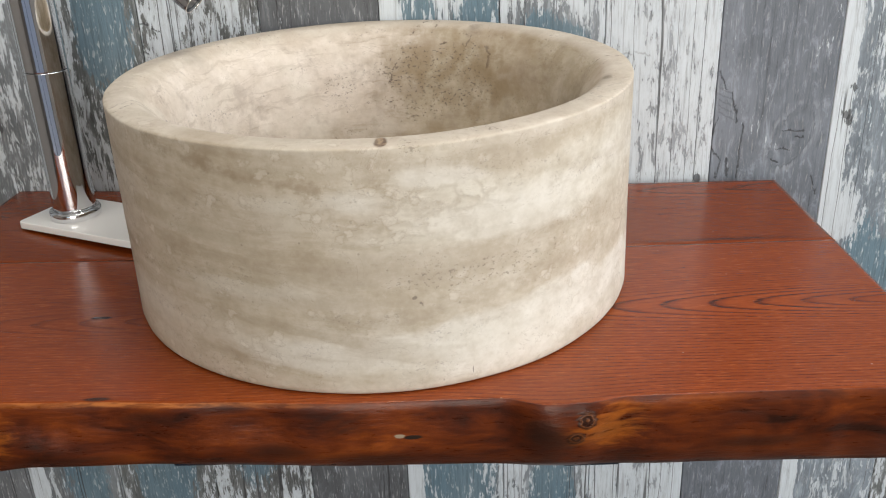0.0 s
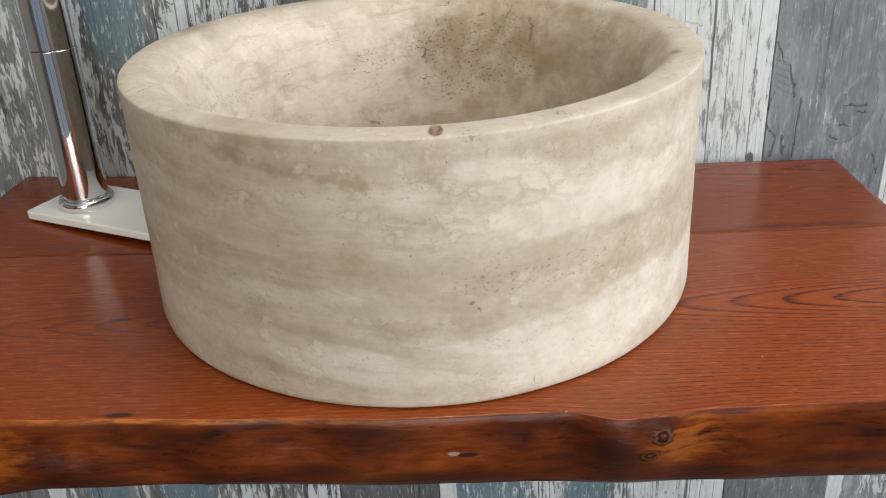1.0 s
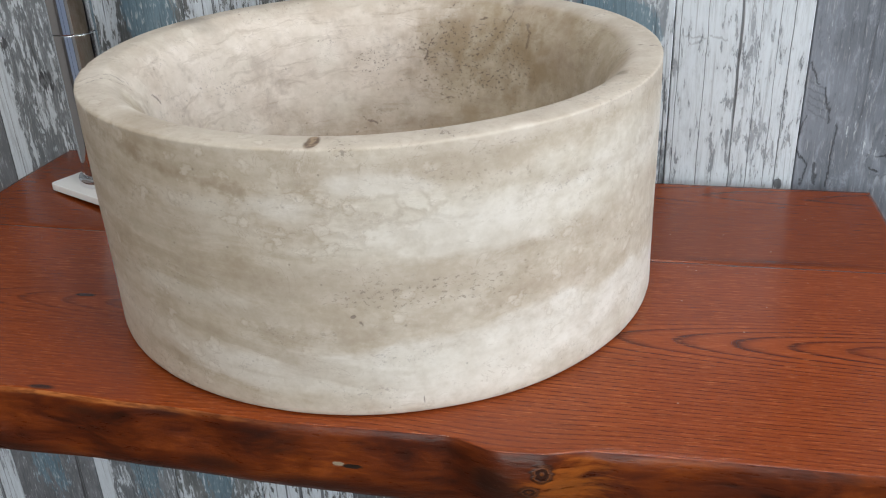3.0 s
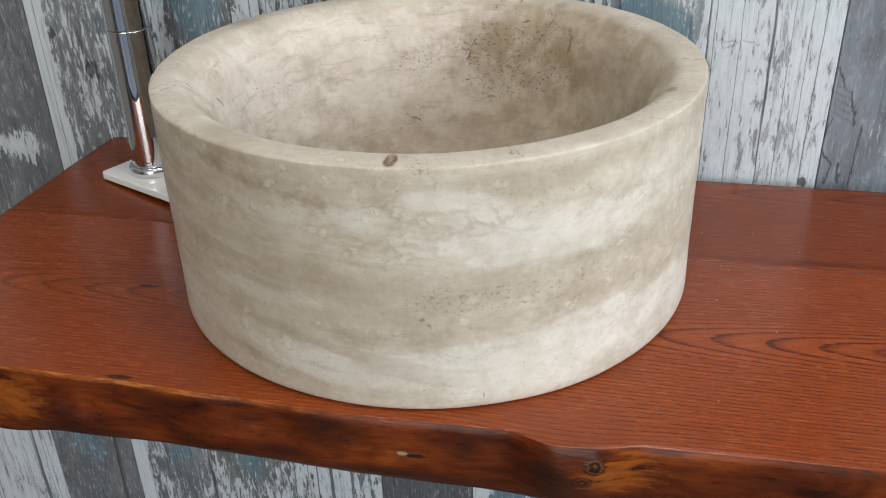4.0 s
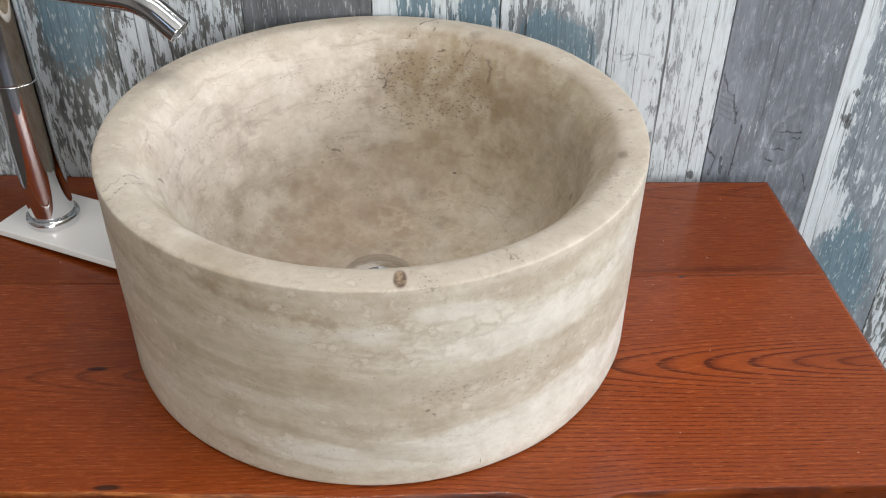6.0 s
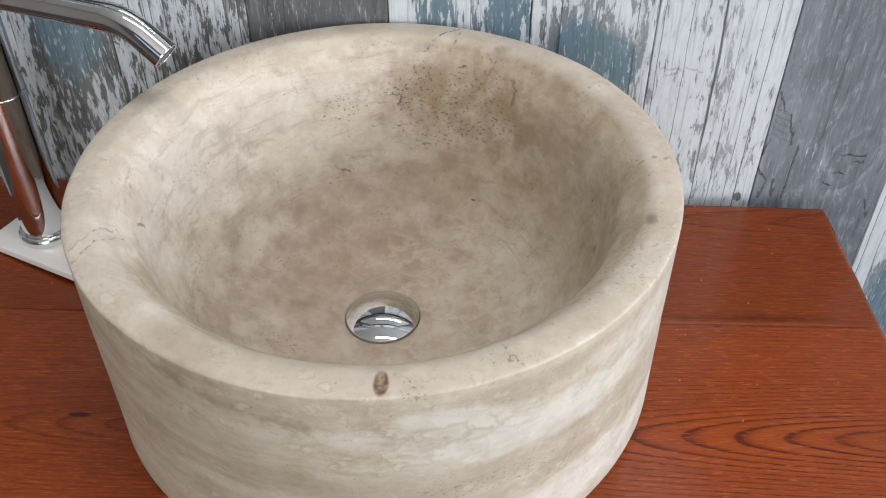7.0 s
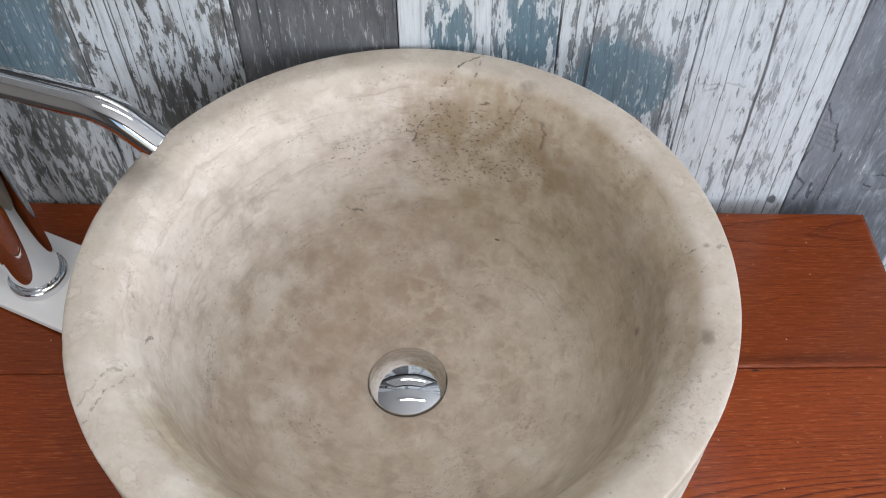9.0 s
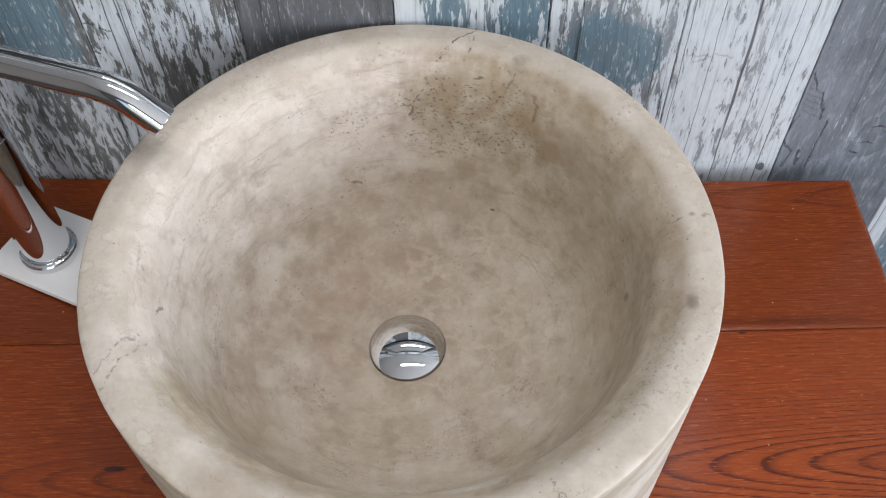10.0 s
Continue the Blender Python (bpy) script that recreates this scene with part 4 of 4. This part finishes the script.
# ---- the wooden counter ----
SEAM = 0.0275
FRONT = [(-0.47, -0.197), (-0.30, -0.201), (-0.20, -0.205), (-0.10, -0.2105), (-0.01, -0.2165), (0.09, -0.2155), (0.125, -0.2255), (0.145, -0.2245), (0.178, -0.2175), (0.25, -0.2165), (0.42, -0.217)]
BOTTOM = [(-0.47, 0.803), (-0.33, 0.799), (-0.278, 0.788), (-0.23, 0.794), (-0.15, 0.794), (0.0, 0.788), (0.2, 0.783), (0.42, 0.780)]


def twist(x, y):
    """The slab's slight twist: its back left corner stands a little high."""
    return 0.0085 * min(max((-x - 0.12) / 0.28, 0), 1) * min(max((y + 0.10) / 0.25, 0), 1)


def left_end(y):
    return -0.434 + 0.07 * (y - 0.0)


def slab(name, y_back, y_front, live, materials, label):
    bm = bmesh.new()
    n = 320
    rows_ = []
    for i in range(n + 1):
        u = i / n
        xm = -0.434 + u * (0.4055 + 0.434)
        yf = y_front(xm)
        yb = y_back(xm)
        zb = lerp_table(BOTTOM, xm)
        sec = [(yb, COUNTER, 0), (yb - 0.003, COUNTER, 0)] + [(yb + (yf - yb) * k / 8, COUNTER, 0) for k in range(1, 8)] + [(yf + 0.0055, COUNTER, 0)]
        if live:
            wob = 0.0022 * noise.noise(Vector((xm * 16, 3.0, 0))) + 0.001 * noise.noise(Vector((xm * 60, 1.0, 0)))
            knot = 0.006 * math.exp(-((xm - 0.135) / 0.022) ** 2) - 0.001 * math.exp(-((xm - 0.105) / 0.02) ** 2)
            th = COUNTER - zb
            sec += [(yf + 0.0022, COUNTER, 0), (yf + 0.0009, COUNTER - 0.0003, 0), (yf + 0.0002, COUNTER - 0.0011, 1)]
            for k in range(1, 10):
                v = k / 10
                bulge = 0.002 * math.sin(math.pi * v) + 0.0028 * noise.noise(Vector((xm * 22, v * 2.4, 5.0))) * math.sin(math.pi * v) + (wob + knot * 0.25) * math.sin(math.pi * v)
                under = 0.009 * max(0.0, (v - 0.62) / 0.38) ** 2
                sec.append((yf + (-0.2135 - yf) * max(0.0, (v - 0.3) / 0.7) - bulge + under, COUNTER - 0.002 - (th - 0.002) * v, 1))
            sec += [(-0.19, zb, 1), (-0.15, zb, 0)]
        else:
            sec += [(yf + 0.0005, COUNTER, 0), (yf, COUNTER - 0.0006, 0), (yf, zb + 0.001, 0)]
        sec += [(yb - 0.0006, zb, 0), (yb, zb + 0.001, 0), (yb, COUNTER - 0.0006, 0)]
        sec[0] = (yb - 0.0005, COUNTER, 0)
        ring = []
        for yy, zz, kind in sec:
            xs = left_end(yy) + u * (0.4055 - left_end(yy))
            jag = 0.0008 * noise.noise(Vector((yy * 40, zz * 40, 2))) if i in (0, n) else 0.0
            soft = 0.0012 if i in (0, n) and (zz > COUNTER - 0.0005 or zz < zb + 0.0005) else 0.0
            down = twist(xs, yy)
            ring.append((bm.verts.new((xs + jag, yy, zz + down - soft)), kind))
        rows_.append(ring)
    for a, b in zip(rows_, rows_[1:]):
        m = len(a)
        for k in range(m):
            j = (k + 1) % m
            f = bm.faces.new((a[k][0], a[j][0], b[j][0], b[k][0]))
            f.material_index = 1 if live and a[k][1] + a[j][1] >= 1 and a[j][1] else 0
            f.smooth = True
    for ring in (rows_[0], rows_[-1]):
        f = bm.faces.new([v for v, kind in ring])
        f.material_index = 0
    ob = part(name, bm, materials, counter, label)
    return ob


counter = tagged(holder("wooden_countertop", (0.0, 0.0, 0.80)), "red-brown stained wooden countertop with natural live front edge", "countertop")
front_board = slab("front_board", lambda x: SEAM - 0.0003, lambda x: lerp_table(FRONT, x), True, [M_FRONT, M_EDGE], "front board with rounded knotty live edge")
back_board = slab("back_board", lambda x: 0.2088 - 0.0205 * (x + 0.43) / 0.836, lambda x: SEAM + 0.0003, False, [M_BACK], "darker plain-grained back board")


def bracket(x):
    b = tagged(holder("shelf_bracket", (x, 0.2, 0.78)), "dark blue steel bracket under the wooden countertop", "bracket", "brackets under the countertop")
    z1 = lerp_table(BOTTOM, x) - 0.0003
    part("arm", box_bm(x - 0.02, x + 0.02, -0.196, WALL - 0.006, z1 - 0.006, z1, 0.0012), M_STEEL, b)
    part("wall_plate", box_bm(x - 0.02, x + 0.02, WALL - 0.006, WALL - 0.0003, z1 - 0.16, z1, 0.0012), M_STEEL, b)
    for dz in (0.05, 0.12):
        bm = lathe_bm([(0.006, 0.0), (0.006, 0.002), (0.004, 0.0035)], 16)
        bm.transform(Matrix.Translation((x, WALL - 0.006, z1 - dz)) @ Matrix.Rotation(radians(90), 4, "X"))
        part("screw", bm, M_CHROME, b)


bracket(-0.128)
bracket(0.152)

# ---- the stone basin ----
R, RIM = 0.2071, 1.0285
CX = -0.0027


def worn(v):
    """Small unevenness of the hand-cut stone, with a nick or two on the rim."""
    n1 = noise.noise(v * 14.0) * 0.0006 + noise.noise(v * 55.0) * 0.00022
    flat = Vector((v.x, v.y, 0))
    out = flat.normalized() * n1 if flat.length > 0.05 else Vector()
    w = v + out + Vector((-0.0032, 0.0042, 0)) * (min(max((0.09 - flat.length) / 0.05, 0), 1) if v.z > 0.857 else 0)
    k = min(max((v.z - 0.92) / 0.08, 0), 1)
    w.z += (RIM_LEAN * v.y + RIM_DROP) * k * k * (3 - 2 * k)
    w += flat.normalized() * (0.0016 * max(0.0, -v.y / 0.2) * k if flat.length > 0.17 else 0.0)
    if v.z > 1.0:
        w.z += noise.noise(Vector((v.x * 9, v.y * 9, 0))) * 0.0006
        for cx, cy, rad, deep in ((-0.200, -0.058, 0.007, 0.0012), (-0.193, -0.083, 0.006, 0.001), (0.20, 0.02, 0.005, 0.0008), (0.0185, -0.198, 0.0062, 0.0022)):
            d = math.hypot(v.x - cx, v.y - cy) / rad
            if d < 1:
                w.z -= deep * (1 - d * d) ** 2
    return w


inner = [(0.0306, 0.8750), (0.05, 0.8768), (0.075, 0.8810), (0.10, 0.8888), (0.118, 0.8985), (0.132, 0.9115), (0.1435, 0.930), (0.152, 0.950), (0.158, 0.970),
         (0.1620, 0.988), (0.1648, 0.9985), (0.1680, 1.0070), (0.1722, 1.0140), (0.1772, 1.0200), (0.1822, 1.0248), (0.1860, 1.0273), (0.1892, 1.0283)]
profile = [(0.0302, 0.8605), (0.0302, 0.8745), *smooth_curve(inner, 3), (0.1920, RIM), (0.1970, RIM - 0.0001), (0.2015, RIM - 0.0003), (0.2045, RIM - 0.0007),
           (0.2060, RIM - 0.0010), (0.2067, RIM - 0.0014), (0.2070, RIM - 0.0019), (R, RIM - 0.0025), (R, RIM - 0.006)]
profile += [(R + 0.0008 * k / 16, 0.8555 + (RIM - 0.006 - 0.8555) * (1 - k / 16)) for k in range(1, 17)]
profile += [(R, 0.8522), (R - 0.0016, 0.8506), (R - 0.005, 0.8502), (0.10, 0.8502)]
basin = tagged(holder("vessel_sink", (0, 0, 0.85)), "round beige travertine stone vessel sink on the wooden countertop", "sink")
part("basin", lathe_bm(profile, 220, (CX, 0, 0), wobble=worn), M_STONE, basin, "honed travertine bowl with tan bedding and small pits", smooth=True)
dome = [(0.0287, 0.8700), (0.0292, 0.8720), (0.0294, 0.8746), (0.0294, 0.8754)] + [(0.0578 * math.sin(radians(a)), 0.8838 - 0.0578 * (1 - math.cos(radians(a)))) for a in (30.4, 29.8, 27.5, 24, 20, 16, 12, 8, 5, 2.5, 0.5)]
part("drain_plug", lathe_bm(dome, 72, (CX - 0.0032, 0.0042, 0)), M_CHROME, basin, "polished chrome domed drain plug", smooth=True)
part("drain_seat", lathe_bm([(0.0299, 0.8640), (0.0299, 0.8655), (0.024, 0.8660), (0.024, 0.8700), (0.012, 0.8702)], 48, (CX - 0.0032, 0.0042, 0)), M_CHROME, basin)

# ---- the tap ----
TX, TY = -0.3185, 0.114
tap = tagged(holder("basin_tap", (TX, TY, 0.858)), "tall polished chrome basin tap with curved spout on a white plate", "tap")
along, across = Vector((0.907, -0.421, 0)), Vector((0.421, 0.907, 0))
corner = Vector((-0.3725, 0.1005, 0))
bm = box_bm(0, 0.176, 0, 0.078, 0.8578, 0.8650)
up_edges = [e for e in bm.edges if abs(e.verts[0].co.z - e.verts[1].co.z) > 0.004]
bmesh.ops.bevel(bm, geom=up_edges, offset=0.005, segments=4, profile=0.5, affect="EDGES")
bmesh.ops.bevel(bm, geom=[e for e in bm.edges if abs(e.verts[0].co.z - e.verts[1].co.z) < 1e-5], offset=0.001, segments=2, profile=0.5, affect="EDGES")
for v in bm.verts:
    c = corner + along * v.co.x + across * v.co.y
    v.co = (c.x, c.y, v.co.z)
part("base_plate", bm, M_WHITE_PLATE, tap, "glossy white rectangular base plate")
at_tap = (TX, TY, 0)
part("base_ring", lathe_bm([(0.0235, 0.8651), (0.0246, 0.8658), (0.0246, 0.8715), (0.0238, 0.8733), (0.0222, 0.8742), (0.0208, 0.8742)], 64, at_tap), M_CHROME, tap, smooth=True)
part("column", lathe_bm([(0.0205, 0.8743), (0.0203, 0.8775), (0.0203, 0.8785), (0.0203, 0.90), (0.0203, 1.0), (0.0203, 1.0105), (0.0203, 1.0110), (0.0199, 1.0113), (0.0190, 1.0114)], 64, at_tap), M_CHROME, tap, smooth=True)
part("upper_column", lathe_bm([(0.0190, 1.0117), (0.0199, 1.0118), (0.0203, 1.0122), (0.0203, 1.0127), (0.0203, 1.02), (0.0203, 1.11), (0.0203, 1.1195), (0.0203, 1.1200), (0.0190, 1.1230), (0.0150, 1.1240)], 64, at_tap), M_CHROME, tap, smooth=True)
tip = Vector((-0.1520, 0.0571, 1.0768))
start = Vector((TX, TY, 1.0993))
flat_way = Vector((tip.x - start.x, tip.y - start.y, 0)).normalized()
path, at, bend_r, fall = [start + flat_way * 0.016], 0.128, 0.046, radians(38)
for s in (0.05, 0.09, 0.115, at):
    path.append(start + flat_way * s + Vector((0, 0, -0.012 * (s - 0.016))))
hub = path[-1].z - bend_r
for k in range(1, 13):
    a = fall * k / 12
    path.append(Vector((start.x, start.y, hub + bend_r * math.cos(a))) + flat_way * (at + bend_r * math.sin(a)))
way = flat_way * math.cos(fall) - Vector((0, 0, math.sin(fall)))
for k in (0.008, 0.015, 0.0215):
    path.append(path[16] + way * k)
part("spout", tube_bm(path, 0.0107, 40, 0.0095), M_CHROME, tap, smooth=True)
aim = (path[-1] - path[-2]).normalized()
bm = lathe_bm([(0.0093, -0.010), (0.0093, -0.0035), (0.0082, -0.0028), (0.0035, -0.0030), (0.0010, -0.0030)], 32)
bm.transform(Matrix.Translation(path[-1]) @ aim.to_track_quat("Z", "Y").to_matrix().to_4x4())
part("aerator", bm, M_FRAME, tap, "dark aerator inside the spout")

# ---- the mirror above ----
mirror = tagged(holder("wall_mirror", (0.0, WALL, 1.2)), "wide wall mirror with a slim dark frame on the boards", "mirror")
part("glass", box_bm(-0.33, 0.33, WALL - 0.008, WALL - 0.002, 1.25, 1.78), simple("mirror_glass", (0.9, 0.91, 0.91), 0.02, 1.0), mirror)
for mx0, mx1, mz0, mz1 in ((-0.38, -0.33, 1.19, 1.84), (0.33, 0.38, 1.19, 1.84), (-0.33, 0.33, 1.19, 1.25), (-0.33, 0.33, 1.78, 1.84)):
    part("frame_rail", box_bm(mx0, mx1, WALL - 0.02, WALL - 0.0005, mz0, mz1, 0.002), M_FRAME, mirror)
